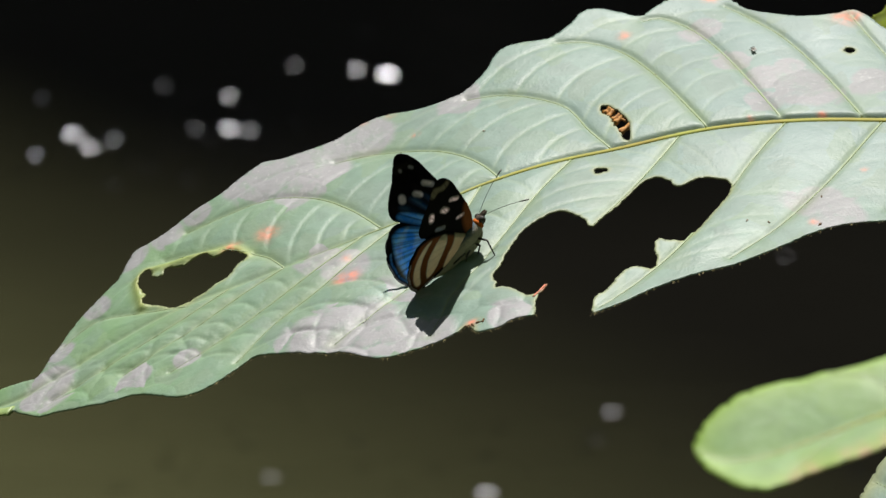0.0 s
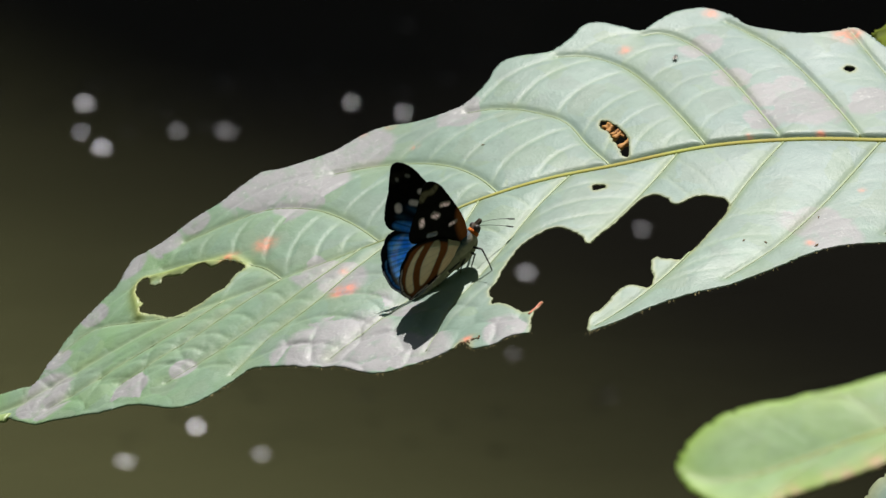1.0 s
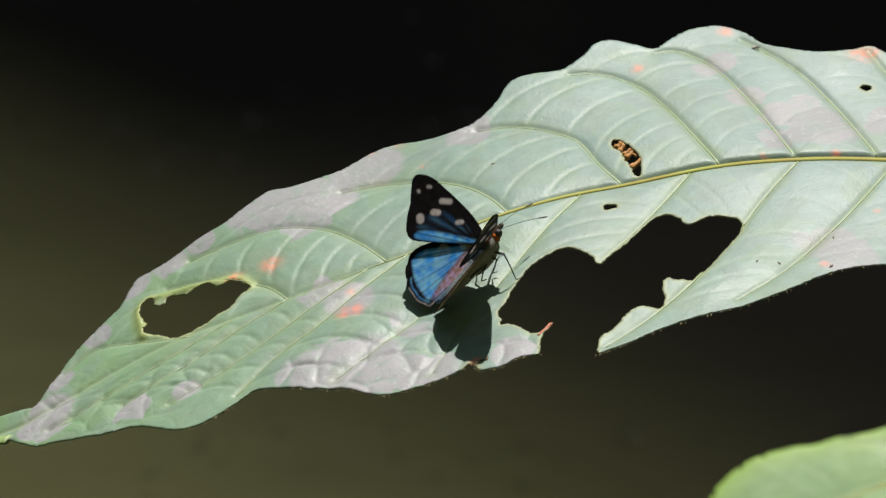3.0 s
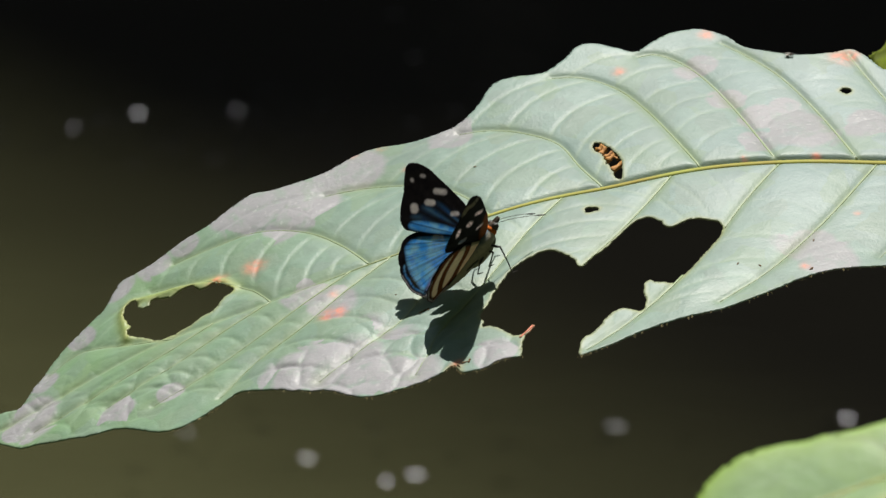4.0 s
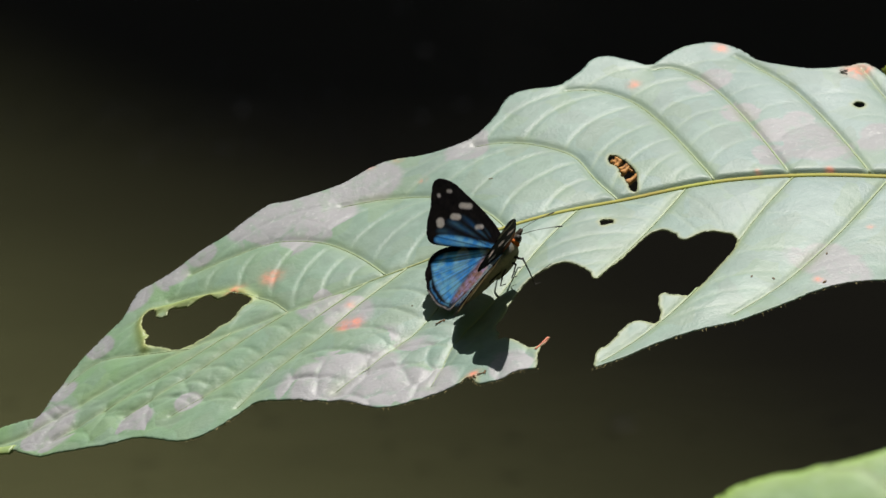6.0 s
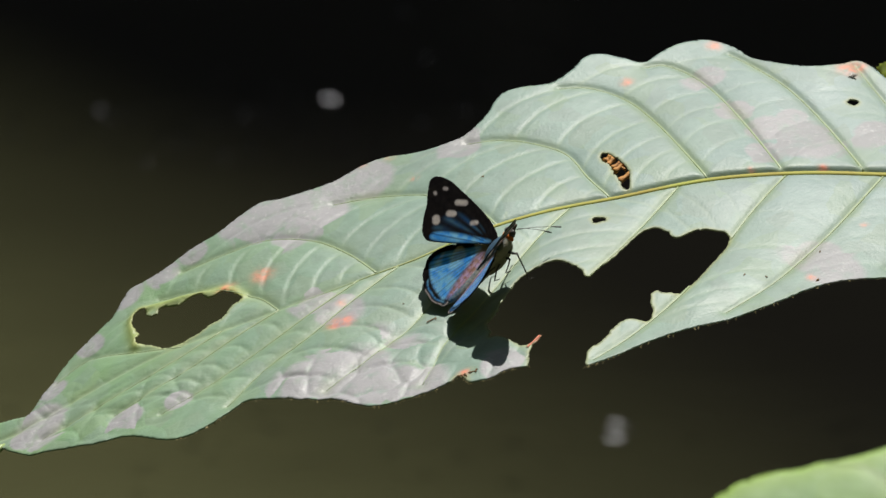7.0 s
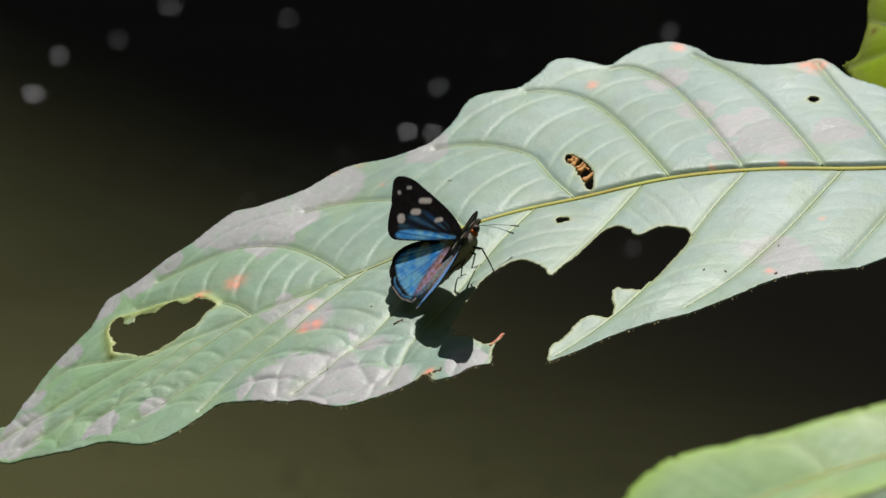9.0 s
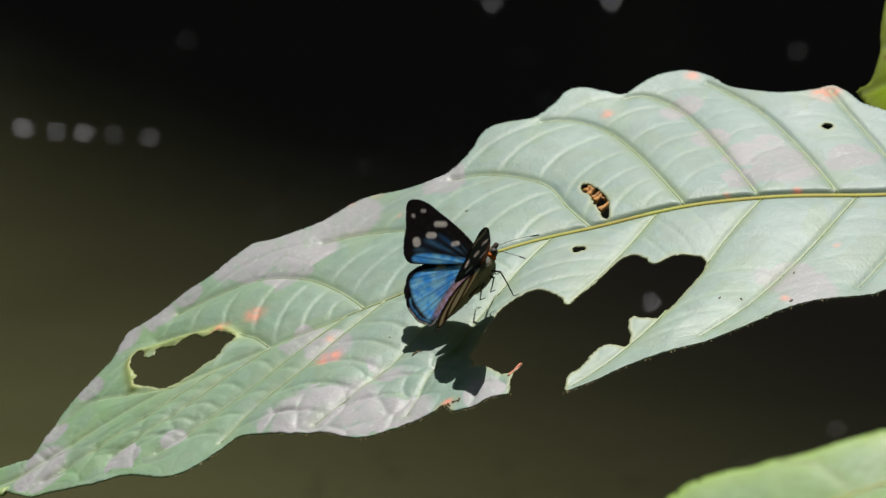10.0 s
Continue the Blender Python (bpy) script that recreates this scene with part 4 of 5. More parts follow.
UNDER_RUST = [(2.2, -1.3), (3.9, 1.4), (5.0, 5.3), (5.5, 8.6), (4.2, 8.2), (2.3, 5.6), (1.2, 3.1), (0.8, 0.2)]
UNDER_OLIVE = [(0.3, 19.6), (2.0, 20.3), (3.6, 19.0), (5.2, 18.7), (5.3, 17.6), (3.5, 17.4), (2.2, 18.4), (0.6, 18.2)]
CREAM_BASE = [(-0.7, 5.4), (0.4, 3.9), (0.4, 1.8), (-0.6, 0.2), (-2.4, -0.6), (-4.9, -0.6), (-8.1, 0.0), (-5.8, 1.6), (-3.2, 2.6), (-1.6, 4.1)]
CREAM_MIDDLE = [(-2.9, 6.6), (-4.0, 4.8), (-6.8, 3.2), (-10.0, 1.9), (-12.2, 2.2), (-10.9, 4.4), (-8.9, 6.3), (-5.8, 7.5), (-3.7, 7.8)]
CREAM_OUTER = [(-6.0, 9.5), (-7.5, 9.0), (-10.0, 7.9), (-12.2, 5.8), (-13.9, 2.9), (-15.0, 3.3), (-14.7, 5.2), (-13.4, 7.2), (-11.3, 8.9), (-8.6, 9.9), (-6.7, 9.9)]
BUTTERFLY_ROWS = [
    (0, pose(0.00482, 1.27595, 0.96084, 3.24, -47.59, 22.71)),
    (0.5, pose(0.00539, 1.27615, 0.96137, 3.08, -47.60, 22.93)),
    (1, pose(0.00435, 1.27628, 0.96221, 2.09, -47.64, 24.27)),
    (1.5, pose(0.00688, 1.27698, 0.96474, 1.59, -47.65, 24.93)),
    (2, pose(0.00691, 1.27713, 0.96519, 1.22, -47.66, 25.43)),
    (2.5, pose(0.00651, 1.27699, 0.96464, 0.94, -47.67, 25.82)),
    (4, pose(0.00986, 1.27766, 0.96716, 0.79, -47.67, 26.02)),
    (4.5, pose(0.01120, 1.27772, 0.96730, 1.11, -47.66, 25.59)),
    (5, pose(0.01107, 1.27773, 0.96731, 1.31, -47.66, 25.32)),
    (6.5, pose(0.01161, 1.27770, 0.96717, 1.40, -47.66, 25.20)),
    (7, pose(0.01181, 1.27788, 0.96782, 1.39, -47.66, 25.21)),
    (7.5, pose(0.01150, 1.27801, 0.96828, 0.61, -47.67, 26.26)),
    (8.5, pose(0.01207, 1.27812, 0.96860, 0.08, -47.67, 26.98)),
    (9, pose(0.01205, 1.27825, 0.96898, -0.48, -47.67, 27.74)),
    (9.5, pose(0.01137, 1.27832, 0.96924, -1.77, -47.65, 29.49)),
    (10, pose(0.01236, 1.27862, 0.97032, -2.47, -47.63, 30.44)),
]


def wing_material(name):
    """Black scales with pale spots, rust, cream bands and a satin blue, by the wing's own masks."""
    m = Mat(name, 0.6, 0.02)
    c = m.mix(m.ramp(m.noise(900, 5), 0.3, 0.7), (0.003, 0.0027, 0.003), (0.008, 0.0066, 0.0066))
    c = m.mix(m.attr("brown"), c, m.mix(m.noise(1100, 5), (0.2, 0.055, 0.018), (0.3, 0.1, 0.03)))
    c = m.mix(m.attr("pale"), c, m.mix(m.ramp(m.noise(800, 6), 0.35, 0.65), (0.74, 0.66, 0.46), (0.56, 0.5, 0.33)))
    c = m.mix(m.attr("violet"), c, m.mix(m.ramp(m.noise(1300, 6), 0.42, 0.62), (0.38, 0.27, 0.42), (0.24, 0.13, 0.1)))
    c = m.mix(m.attr("blue"), c, m.mix(m.ramp(m.noise(500, 6), 0.4, 0.6), (0.06, 0.38, 1.0), (0.26, 0.66, 1.0)))
    c = m.mix(m.attr("white"), c, m.mix(m.ramp(m.noise(1500, 5), 0.3, 0.7), (0.85, 0.78, 0.76), (0.66, 0.57, 0.55)))
    m.colour(c)
    m.link(m.times(m.attr("blue"), 0.85), m.b.inputs["Metallic"])
    m.link(m.times(m.plus(m.attr("blue"), m.attr("violet")), 0.34), m.b.inputs["Sheen Weight"])
    m.b.inputs["Sheen Tint"].default_value = (0.7, 0.5, 0.9, 1)
    m.b.inputs["Sheen Roughness"].default_value = 0.35
    m.rough(m.attr("blue"), 0.6, 0.44)
    m.bump(m.plus(m.noise(2500, 3), m.times(m.attr("rib"), 0.7)), 0.14, 0.0001)
    m.sheer(m.mix(m.attr("cream"), m.mix(m.attr("blue"), c, (0.004, 0.006, 0.01)), (0.9, 0.78, 0.55)), m.ramp(m.plus(m.attr("white"), m.times(m.attr("thin"), 0.75)), -0.1, 1.2))
    return m.m


WING = wing_material("wing_scales")
BODY = plain("body_hair", (0.03, 0.022, 0.016), (0.09, 0.07, 0.05), 900, 0.9, 0.2, 0.0002)


def two_tone():
    """Blue-black above, cream fur below, as the body is coloured."""
    m = Mat("body_two_tone", 0.75, 0.25)
    sep = m.t.nodes.new("ShaderNodeSeparateXYZ")
    m.link(m.coords(), sep.inputs[0])
    dark = m.mix(m.noise(900), (0.02, 0.06, 0.12), (0.04, 0.07, 0.08))
    cream = m.mix(m.noise(1200), (0.36, 0.33, 0.25), (0.24, 0.21, 0.15))
    fur = m.node("ShaderNodeMath")
    fur.operation = "MULTIPLY_ADD"
    m.link(m.noise(1500), fur.inputs[0])
    fur.inputs[1].default_value = 0.0016
    m.link(sep.outputs["Z"], fur.inputs[2])
    m.colour(m.mix(m.ramp(fur.outputs[0], 0.0006, 0.0018), cream, dark))
    m.bump(m.noise(2600, 4), 0.6, 0.0002)
    return m.m


TWO_TONE = two_tone()
BELLY = plain("belly_hair", (0.3, 0.28, 0.2), (0.16, 0.15, 0.1), 900, 0.9, 0.2, 0.0002)
ORANGE = plain("orange_collar", (0.6, 0.16, 0.02), (0.3, 0.06, 0.01), 1500, 0.8, 0.2)
DARK = plain("black_leg", (0.012, 0.01, 0.009), (0.03, 0.025, 0.02), 1200, 0.5)


def capsule(pts, c, soft=0.3):
    """Soft mask of a rounded bar from (x0, y0) to (x1, y1) of that radius, in millimetres."""
    a, b = np.array(c[:2]), np.array(c[2:4])
    ab = b - a
    t = np.clip(((pts - a) @ ab) / max(ab @ ab, 1e-9), 0, 1)
    d = np.linalg.norm(pts - (a + t[:, None] * ab), axis=1)
    return np.clip((c[4] - d) / soft + 0.5, 0, 1)


def union(pts, bars, soft=0.3):
    v = np.zeros(len(pts))
    for c in bars:
        v = np.maximum(v, capsule(pts, c, soft))
    return v


def field(pts, corners, soft=0.4):
    """Soft mask of a rounded patch given by its corners, in millimetres."""
    edge = smooth_line(np.array(corners), 4, True)
    d, _ = segment_gap(pts, [loop(edge)])
    return np.clip(np.where(inside(pts, edge), d, -d) / soft + 0.5, 0, 1)


def wing_mesh(name, outline, fore, side):
    """A wing as a thin cambered plate with an upper and a lower face. side 1: the one that opens towards +y."""
    edge = smooth_line(np.array(outline), 6, True)
    mid = np.array((1.0, 12.0)) if fore else np.array((-8.0, 4.5))
    rel = edge - mid
    round_ang = np.arctan2(rel[:, 1], rel[:, 0])
    outer = np.clip((-edge[:, 0] - 7) / 2, 0, 1) * np.clip((edge[:, 1] - 1.2) / 1, 0, 1) if not fore else np.clip((edge[:, 1] - edge[:, 0] - 15.5) / 2, 0, 1) * 0.45
    edge = mid + rel * (1 - 0.028 * outer * (1 - np.abs(np.sin(round_ang * 6.5))))[:, None]
    pts, faces, gap = sheet(edge, [], 0.2)
    gap, _ = segment_gap(pts, [loop(edge)])
    n = len(pts)
    hub = np.array((0.5, 0.0)) if fore else np.array((0.5, 0.5))
    rel = pts - hub
    ang = np.arctan2(rel[:, 1], -rel[:, 0])
    far = np.linalg.norm(rel, axis=1)
    rays = np.abs(((ang * (7.5 if fore else 8.5) / math.pi * 2) % 1) - 0.5) * far * 0.37    # distance to the nearest wing vein
    main = np.exp(-(rays / 0.22) ** 2) * np.clip(far / 3, 0, 1)
    fine = np.abs(((ang * (7.5 if fore else 8.5) / math.pi * 4) % 1) - 0.5) * far * 0.19
    vein = np.maximum(main, 0.55 * np.exp(-(fine / 0.13) ** 2) * np.clip((far - 6) / 3, 0, 1))
    zero = np.zeros(n)
    if fore:
        blue = np.maximum(field(pts, FORE_BLUE, 0.7), 0.17 * field(pts, FORE_HAZE, 1.6) * (0.15 + 0.85 * np.cos(ang * 15) ** 4))
        top = {"white": union(pts, TOP_SPOTS[:4], 0.45) * 0.72 + 0.5 * union(pts, TOP_SPOTS[4:], 0.4), "blue": blue * (1 - 0.9 * main) * 0.62, "brown": zero, "pale": zero, "violet": zero}
        low = {"white": union(pts, UNDER_SPOTS, 0.3) * (1 - 0.55 * main), "blue": zero, "brown": field(pts, UNDER_RUST, 1.2), "pale": 0.3 * field(pts, UNDER_OLIVE, 0.6) * (1 - 0.6 * vein), "violet": zero}
    else:
        inner = np.clip((3.1 - pts[:, 1]) / 1.4, 0, 1) * np.clip((pts[:, 0] + 14.6) / 2, 0, 1)        # the fold along the abdomen
        lines = np.exp(-((np.abs(((ang * 12.5) % 1) - 0.5) * far / 12.5) / 0.13) ** 2) * np.clip((far - 3) / 4, 0, 1)
        blue = field(pts, HIND_BLUE, 0.9) * (1 - 0.75 * inner) * (1 - 0.8 * main) * (1 - 0.7 * lines)
        dash = np.exp(-((gap - 0.95) / 0.22) ** 2) * (vein < 0.3) * (pts[:, 0] < -11) * (pts[:, 1] < 9)
        rim = np.exp(-((gap - 0.15) / 0.18) ** 2) * (pts[:, 0] < -8) * (pts[:, 1] < 8) * (main < 0.5)
        top = {"white": 0.6 * rim, "blue": np.maximum(blue, 0.3 * dash), "brown": zero,
               "violet": inner * np.clip((gap - 0.4) / 0.5, 0, 1) * (1 - 0.6 * vein) * np.clip((-pts[:, 0] - 1) / 3, 0, 1), "pale": zero}
        pale = np.maximum(np.maximum(field(pts, CREAM_BASE, 0.5), field(pts, CREAM_MIDDLE, 0.4)), field(pts, CREAM_OUTER, 0.4))
        stripe = np.clip((pts[:, 0] + 16.5) / 1.5, 0, 1) * np.clip((gap - 0.6) / 0.5, 0, 1) * np.clip((-pts[:, 0] + 0.5) / 2, 0, 1)
        low = {"white": 0.7 * np.exp(-((gap - 0.4) / 0.2) ** 2) * (vein < 0.4) * (pts[:, 0] < -11) * (pts[:, 1] < 10), "blue": zero,
               "brown": 0.75 * stripe * (1 - pale), "pale": pale * (1 - 0.25 * main), "violet": zero}
    camber = 0.35 * np.sin(np.clip(far / 24, 0, 1) * math.pi) + 0.012 * np.cos(ang * (7.5 if fore else 8.5) * 4)
    lift = -0.2 if fore else 0.1
    verts = np.concatenate([np.column_stack([pts[:, 0], side * (camber + lift - 0.06), pts[:, 1]]),
                            np.column_stack([pts[:, 0], side * (camber + lift + 0.06), pts[:, 1]])]) * 1e-3
    order = faces[:, ::-1] if side < 0 else faces
    all_faces = [tuple(f) for f in order] + [tuple(f[::-1] + n) for f in order]
    count = {}
    for f in order:
        for a, b in zip(f, np.roll(f, -1)):
            count[(a, b)] = 1
    for a, b in count:
        if (b, a) not in count and a != b:
            all_faces.append((b, a, a + n, b + n))
    attrs = {k: np.concatenate([top[k], low[k]]) for k in top}
    attrs["thin"] = np.concatenate([0.1 * low["pale"], low["pale"]])
    attrs["cream"] = np.concatenate([low["pale"], low["pale"]])
    attrs["rib"] = np.concatenate([main, main])
    return make_mesh(name, verts, all_faces, [WING], attrs=attrs)


butterfly = tagged(new("butterfly"), "black butterfly with blue wings and pale spots, on the leaf", "butterfly")


def body_part(name, shape, mat, parent=None, label=""):
    v, f = shape
    return part_of(parent or butterfly, name, make_mesh(name, np.array(v), f, [mat]), label)


MM = 1e-3
body_part("thorax", blob((0.2 * MM, 0, -0.5 * MM), (4.0 * MM, 1.9 * MM, 2.1 * MM)), TWO_TONE, label="blue-black thorax with cream sides")
body_part("underside_fur", blob((-1.0 * MM, 0, -1.8 * MM), (4.3 * MM, 1.7 * MM, 1.7 * MM)), BELLY, label="cream fur under the thorax")
spine = smooth_line(np.array([(-1.5, 0, -0.7), (-6.0, 0, -0.8), (-10.5, 0, -0.2), (-14.6, 0, 0.9)]), 8)
share = np.linspace(0, 1, len(spine))
body_part("abdomen", tube(spine * MM, (1.55 - 1.15 * share ** 2 + 0.05 * np.sin(share * 50)) * MM, 14), TWO_TONE, label="slim dark abdomen with pale underside")
head = body_part("head", blob((4.4 * MM, 0, -0.2 * MM), (1.2 * MM, 1.15 * MM, 1.15 * MM)), BODY)
body_part("collar", blob((3.7 * MM, 0, -0.3 * MM), (0.8 * MM, 1.4 * MM, 1.35 * MM)), ORANGE, head, "orange collar")
for s in (1, -1):
    body_part("eye", blob((4.8 * MM, s * 1.0 * MM, 0.1 * MM), (0.75 * MM, 0.65 * MM, 0.8 * MM)), DARK, head)
    body_part("palp", blob((5.7 * MM, s * 0.4 * MM, 0.2 * MM), (1.2 * MM, 0.33 * MM, 0.4 * MM)), BODY, head)
antennae = []
for s in (1, -1):
    t = np.linspace(0, 1, 16)
    line = np.column_stack([11.0 * t, 0 * t, 0.5 * np.sin(math.pi * t)])
    r = 0.055 + 0.11 * np.clip((t - 0.8) / 0.08, 0, 1) * np.clip((1.04 - t) / 0.06, 0, 1)
    antennae.append((body_part("antenna", tube(line * MM, r * MM, 7), DARK, label="thin black antenna with a club tip"), s))
LEGS = [[(1.2, -1.2, -1.8), (2.0, -3.2, -2.7), (0.69, -4.03, -5.66), (-0.45, -4.57, -7.96)],
        [(0.0, -1.3, -2.2), (0.3, -2.4, -2.6), (-1.11, -0.63, -4.46), (-2.15, 0.98, -5.86)],
        [(-1.5, -1.3, -2.0), (-3.2, -2.3, -1.8), (-4.21, -0.83, -3.36), (-4.95, 0.48, -4.66)],
        [(-2.5, -1.2, -1.6), (-5.9, -1.6, -0.9), (-6.91, 0.37, -2.06), (-7.85, 2.18, -2.86)],
        [(1.2, 1.2, -1.8), (2.6, 3.0, -2.6), (2.29, 4.57, -5.26), (2.15, 5.48, -6.96)],
        [(-0.8, 1.3, -1.8), (-1.8, 3.0, -2.0), (-2.51, 4.17, -3.66), (-2.85, 4.78, -4.66)]]
for joints in LEGS:
    k = np.array(joints + [np.array(joints[-1]) + (1.0, -0.4, -0.5)])
    line = np.concatenate([np.linspace(k[i], k[i + 1], 5)[:-1] for i in range(4)] + [k[4:5]])
    body_part("leg", tube(line * MM, np.interp(np.linspace(0, 1, len(line)), (0, 0.22, 0.3, 1), (0.26, 0.24, 0.17, 0.09)) * MM, 7), DARK)

wings = []
for side in (1, -1):
    for key, shape, fore in (("forewing", FOREWING, True), ("hindwing", HINDWING, False)):
        ob = part_of(butterfly, key, wing_mesh(key, shape, fore, side), "black wing with white spots and a blue sheen" if fore else "scalloped wing, blue above, brown with cream bands beneath")
        wings.append((ob, side, fore))


# ---- a small fly that wanders over the large leaf ----
fly = tagged(new("fly"), "tiny dark fly walking on the large leaf", "fly")
FLY_DARK = plain("fly_dark", (0.07, 0.06, 0.05), (0.12, 0.1, 0.08), 3000, 0.5)
FLY_WING = plain("fly_wing", (0.3, 0.28, 0.25), (0.2, 0.19, 0.17), 3000, 0.3)
for name, centre, size in (("thorax", (0.1, 0, 0.42), (0.36, 0.24, 0.24)), ("abdomen", (-0.5, 0, 0.36), (0.46, 0.26, 0.22)), ("head", (0.56, 0, 0.42), (0.18, 0.24, 0.2))):
    part_of(fly, name, make_mesh(name, np.array(blob(tuple(c * MM for c in centre), tuple(c * MM for c in size), 8, 10)[0]), blob(centre, size, 8, 10)[1], [FLY_DARK]))
for side in (1, -1):
    plate, plate_faces = blob((-0.55 * MM, side * 0.3 * MM, 0.62 * MM), (0.62 * MM, 0.2 * MM, 0.012 * MM), 8, 10)
    part_of(fly, "wing", make_mesh("wing", np.array(plate), plate_faces, [FLY_WING]), "clear smoky wing")
    for x in (0.35, 0.1, -0.15):
        bent = np.array([(x, side * 0.15, 0.35), (x * 1.6, side * 0.45, 0.5), (x * 2.2, side * 0.6, 0.02)])
        shank, shank_faces = tube(smooth_line(bent, 4) * MM, np.full(9, 0.03) * MM, 6)
        part_of(fly, "leg", make_mesh("leg", shank, shank_faces, [FLY_DARK]))
FLY_PATH = [(0, 63.1, 52.6), (0.2, 59.3, 46.1), (0.5, 52.5, 38.7), (0.7, 52.5, 46.7), (1.0, 46.5, 58.0), (1.2, 52.0, 57.8), (1.5, 57.0, 70.8), (1.8, 57.4, 69.8), (2.3, 55.6, 72.6), (2.5, 55.8, 73.4), (3.2, 64.0, 66.0), (4.0, 72.2, 64.4), (4.5, 72.3, 64.4), (5.0, 77.1, 63.4), (6.5, 81.8, 63.4), (7.0, 83.8, 61.0), (7.5, 84.6, 59.0), (7.8, 90.0, 58.0), (8.1, 97.0, 52.0), (10.0, 112.0, 38.0)]


def fly_rows():
    spots = np.array([(x, y) for _, x, y in FLY_PATH]) * MM
    heights = leaf_height(spots)[0]
    ahead = np.gradient(spots, axis=0)
    turns = np.unwrap(np.arctan2(ahead[:, 1], ahead[:, 0]))
    turns = np.clip(np.convolve(np.pad(turns, 1, mode="edge"), (0.25, 0.5, 0.25), "valid"), turns.mean() - 1.2, turns.mean() + 1.2)
    return [(t, LEAF_POSE @ pose(x * MM, y * MM, float(z) + 0.00005, 0, 0, math.degrees(a))) for (t, x, y), z, a in zip(FLY_PATH, heights, turns)]


FRONT_TURN = (28.636, -7.572, -4.116)
FRONT_ROWS = [
    (0, pose(0.05545, 0.95876, 1.01446, *FRONT_TURN)),
    (0.5, pose(0.05293, 0.95773, 1.01671, *FRONT_TURN)),
    (1, pose(0.05484, 0.95732, 1.01919, *FRONT_TURN)),
    (1.5, pose(0.05846, 0.95470, 1.01414, *FRONT_TURN)),
    (2, pose(0.05802, 0.96477, 1.01380, *FRONT_TURN)),
    (2.5, pose(0.05839, 0.97376, 1.00957, *FRONT_TURN)),
    (4, pose(0.06038, 0.97167, 1.01157, *FRONT_TURN)),
    (4.5, pose(0.05821, 0.97172, 1.01063, *FRONT_TURN)),
    (5, pose(0.05801, 0.96886, 1.01308, *FRONT_TURN)),
    (6.5, pose(0.05609, 0.95936, 1.01256, *FRONT_TURN)),
    (7, pose(0.05896, 0.96681, 1.01090, *FRONT_TURN)),
    (7.5, pose(0.06021, 0.96211, 1.01288, *FRONT_TURN)),
    (8, pose(0.06165, 0.95103, 1.01632, *FRONT_TURN)),
    (8.5, pose(0.06012, 0.95085, 1.01630, *FRONT_TURN)),
    (9, pose(0.06173, 0.94519, 1.01762, *FRONT_TURN)),
    (9.5, pose(0.06320, 0.94381, 1.02007, *FRONT_TURN)),
    (10, pose(0.06307, 0.93762, 1.02206, *FRONT_TURN)),
]
# how far each wing leans out from upright, time by time, in degrees
FLAP = [(0, 26.2), (0.1, 33.6), (0.2, 37.9), (0.3, 43.2), (0.4, 50.5), (0.5, 52.7), (0.6, 43.6), (0.7, 36.8), (0.8, 26), (0.9, 18.2), (1, 19.5), (1.1, 36.8), (1.2, 39.3), (1.3, 36.8), (1.4, 27.9), (1.5, 12.7), (1.6, 16.4), (1.7, 26), (1.8, 37.9), (1.9, 52.6), (2, 58.5), (2.1, 56.5), (2.2, 45.1), (2.3, 35.6), (2.4, 18.2), (2.5, 14.7), (2.6, 26), (2.7, 36.8), (2.85, 45.1), (3, 52.6), (3.2, 37.9)]
FLAP += [(3.35, 20.1), (3.5, 31.7), (3.65, 40.9), (3.8, 45.1), (3.9, 47.2), (4, 40.7), (4.1, 29.8), (4.2, 14.5), (4.3, 27.9), (4.4, 37.9), (4.5, 42.2), (4.6, 54.9), (4.7, 56.6), (4.8, 56.1), (4.9, 45.1), (5, 38), (5.1, 33.6), (5.2, 26), (5.35, 20.1), (5.5, 36.8), (5.7, 54.9), (5.9, 56.1), (6.1, 42.9), (6.3, 37.9), (6.4, 35.6), (6.5, 35.9), (6.6, 38.5), (6.7, 42.5), (6.8, 48.3), (6.9, 56.5), (7, 57.2)]
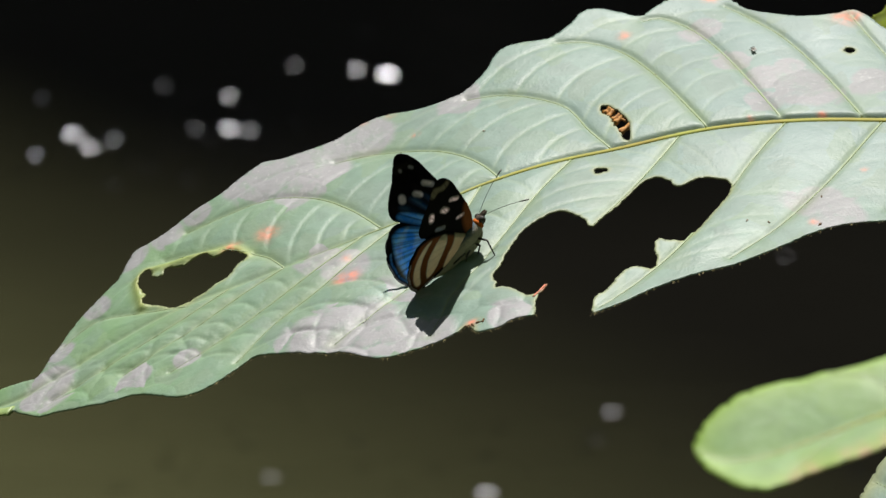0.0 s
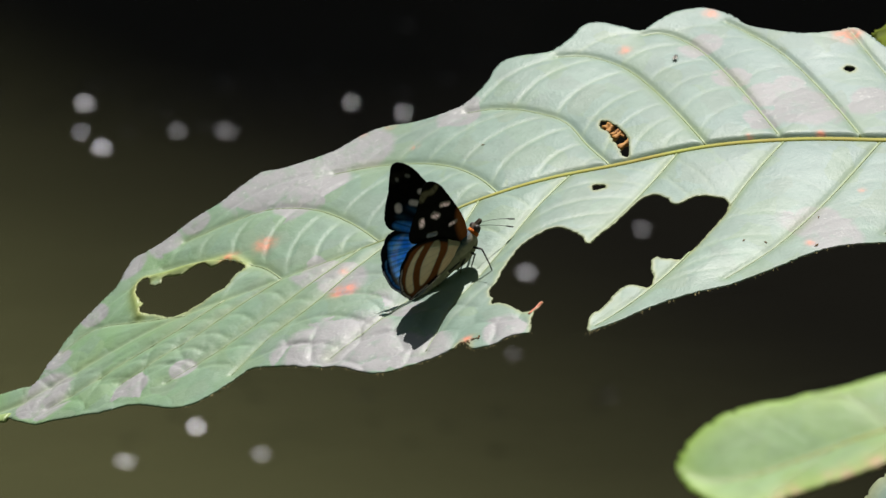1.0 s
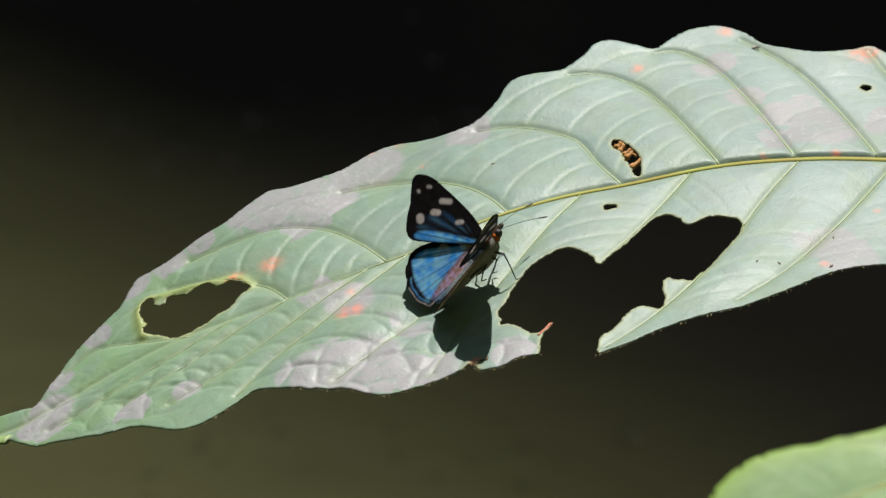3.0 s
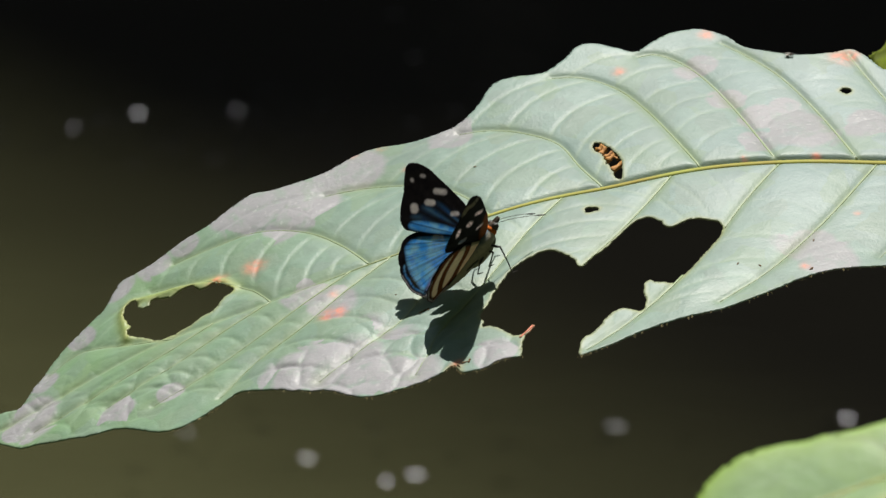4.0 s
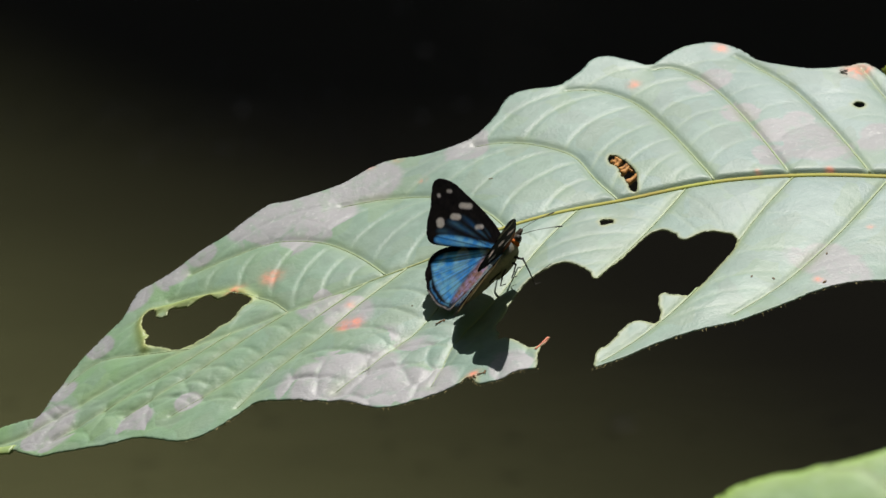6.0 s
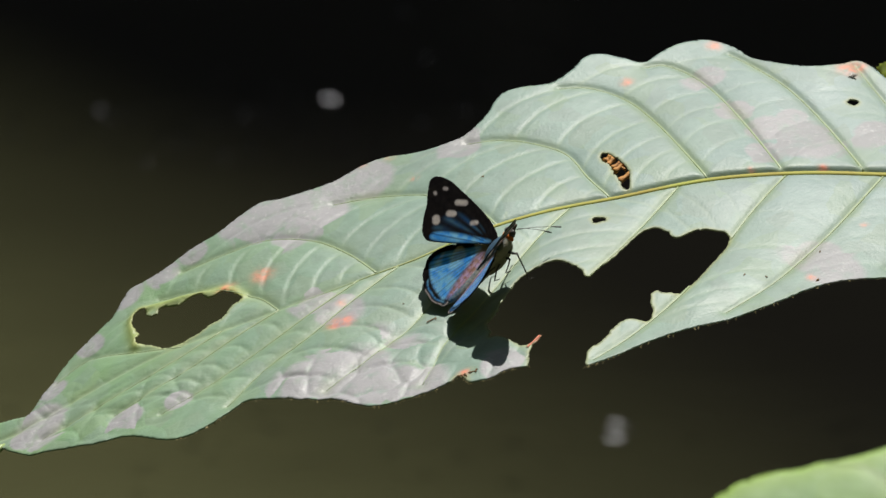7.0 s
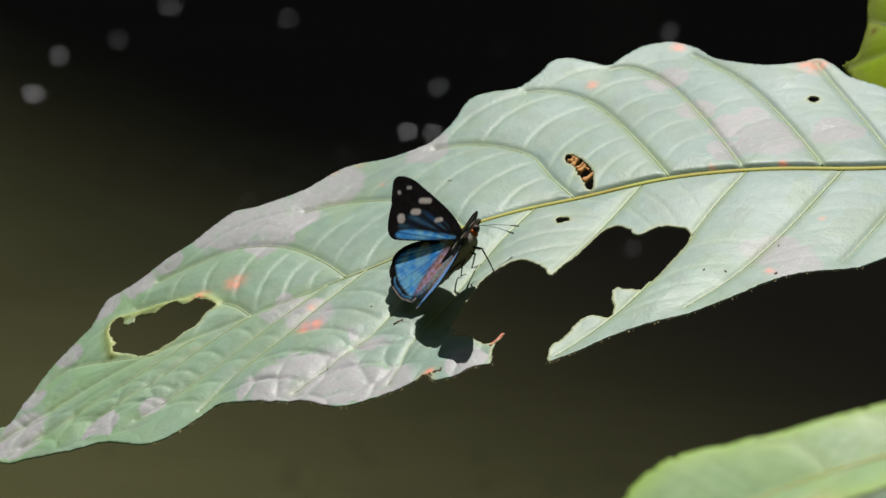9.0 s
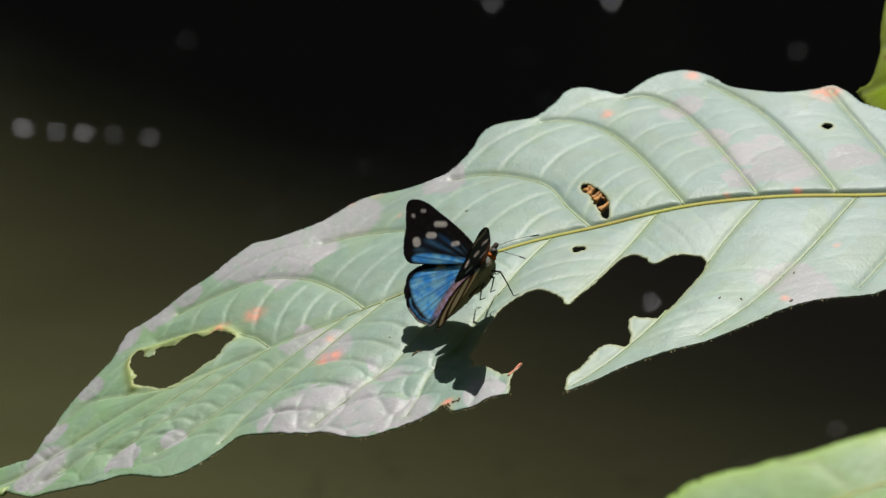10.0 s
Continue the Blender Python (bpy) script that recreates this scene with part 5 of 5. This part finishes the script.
FLAP += [(7.1, 56.1), (7.2, 43.6), (7.3, 36.8), (7.4, 24), (7.5, 23.7), (7.6, 29.8), (7.7, 35.6), (7.8, 41.7), (7.9, 50.5), (8, 56.2), (8.1, 56.3), (8.2, 56.1), (8.3, 51.5), (8.4, 43.6), (8.5, 44), (8.6, 42.5), (8.7, 43.2), (8.8, 45.1), (8.9, 50.5), (9, 56.1), (9.1, 54.9), (9.2, 48.3), (9.3, 39.3), (9.4, 36.2), (9.5, 33.8), (9.6, 39.3), (9.7, 51.5), (9.8, 56.5), (9.9, 56.6), (10, 49)]
# where the antennae point, time by time: degrees about the body's upright and above its axis
FAR_ANTENNA = [(0, 10, 8), (0.5, 11, -33), (1, 19, -49), (1.5, 17, -14), (2, 28, -69), (2.5, 19, -25), (4, 11, -45), (4.5, 5, -61), (5, 10, -23), (6.5, 14, -43), (7, 13, -58), (7.5, 16, -53), (8.5, 19, -53), (9, 17, -65), (9.5, 22, -51), (10, -16, -35)]
NEAR_ANTENNA = [(0, -30, -18), (0.5, -70, -8), (1, -67, -7), (1.5, -28, -24), (2, -65, -46), (2.5, -42, -20), (4, -32, -30), (4.5, -50, -42), (5, -26, -16), (6.5, -55, -14), (7, -45, -26), (7.5, -35, -34), (8.5, -38, -32), (9, -61, -19), (9.5, -37, -30), (10, -82, -9)]


def wing_pose(side, fore, v):
    """Both pairs of wings beat alike; the hindwings drop a little further and slide along the abdomen."""
    if fore:
        return pose(0, side * 0.0009, 0.0005, -side * v) @ pose(0.001, 0, 0, 0, 0.5)  @ pose(-0.001, 0, 0)
    w = v + 1.1 * max(0, v - 48)
    drop = 0.8 * min(8, max(0, v - 46)) if side < 0 else 0        # the one on the downhill side hangs lower
    return pose(0, side * 0.0009, 0.0005, -side * w) @ pose(0, 0, 0, 0, 4.6 - 0.14 * v - drop)


def motions():
    walk(butterfly, BUTTERFLY_ROWS)
    walk(front_leaf, FRONT_ROWS)
    walk(fly, fly_rows())
    for ob, t, rest, flash in ripples:
        rows = [(0, rest)] if t > 0.23 else []
        rows += [(t - 0.2, rest)] if t > 0.3 else []
        rows += [(t, flash)] + ([(t + 0.2, rest)] if t < 9.7 else []) + ([(10.0, rest)] if t < 9.98 else [])
        walk(ob, rows)
    for (ob, side), rows in zip(antennae, (FAR_ANTENNA, NEAR_ANTENNA)):
        walk(ob, [(t, pose(0.0049, side * 0.0005, 0.0005, 0, -lift, turn)) for t, turn, lift in rows])
    for ob, side, fore in wings:
        walk(ob, [(t, wing_pose(side, fore, v)) for t, v in FLAP])


motions()
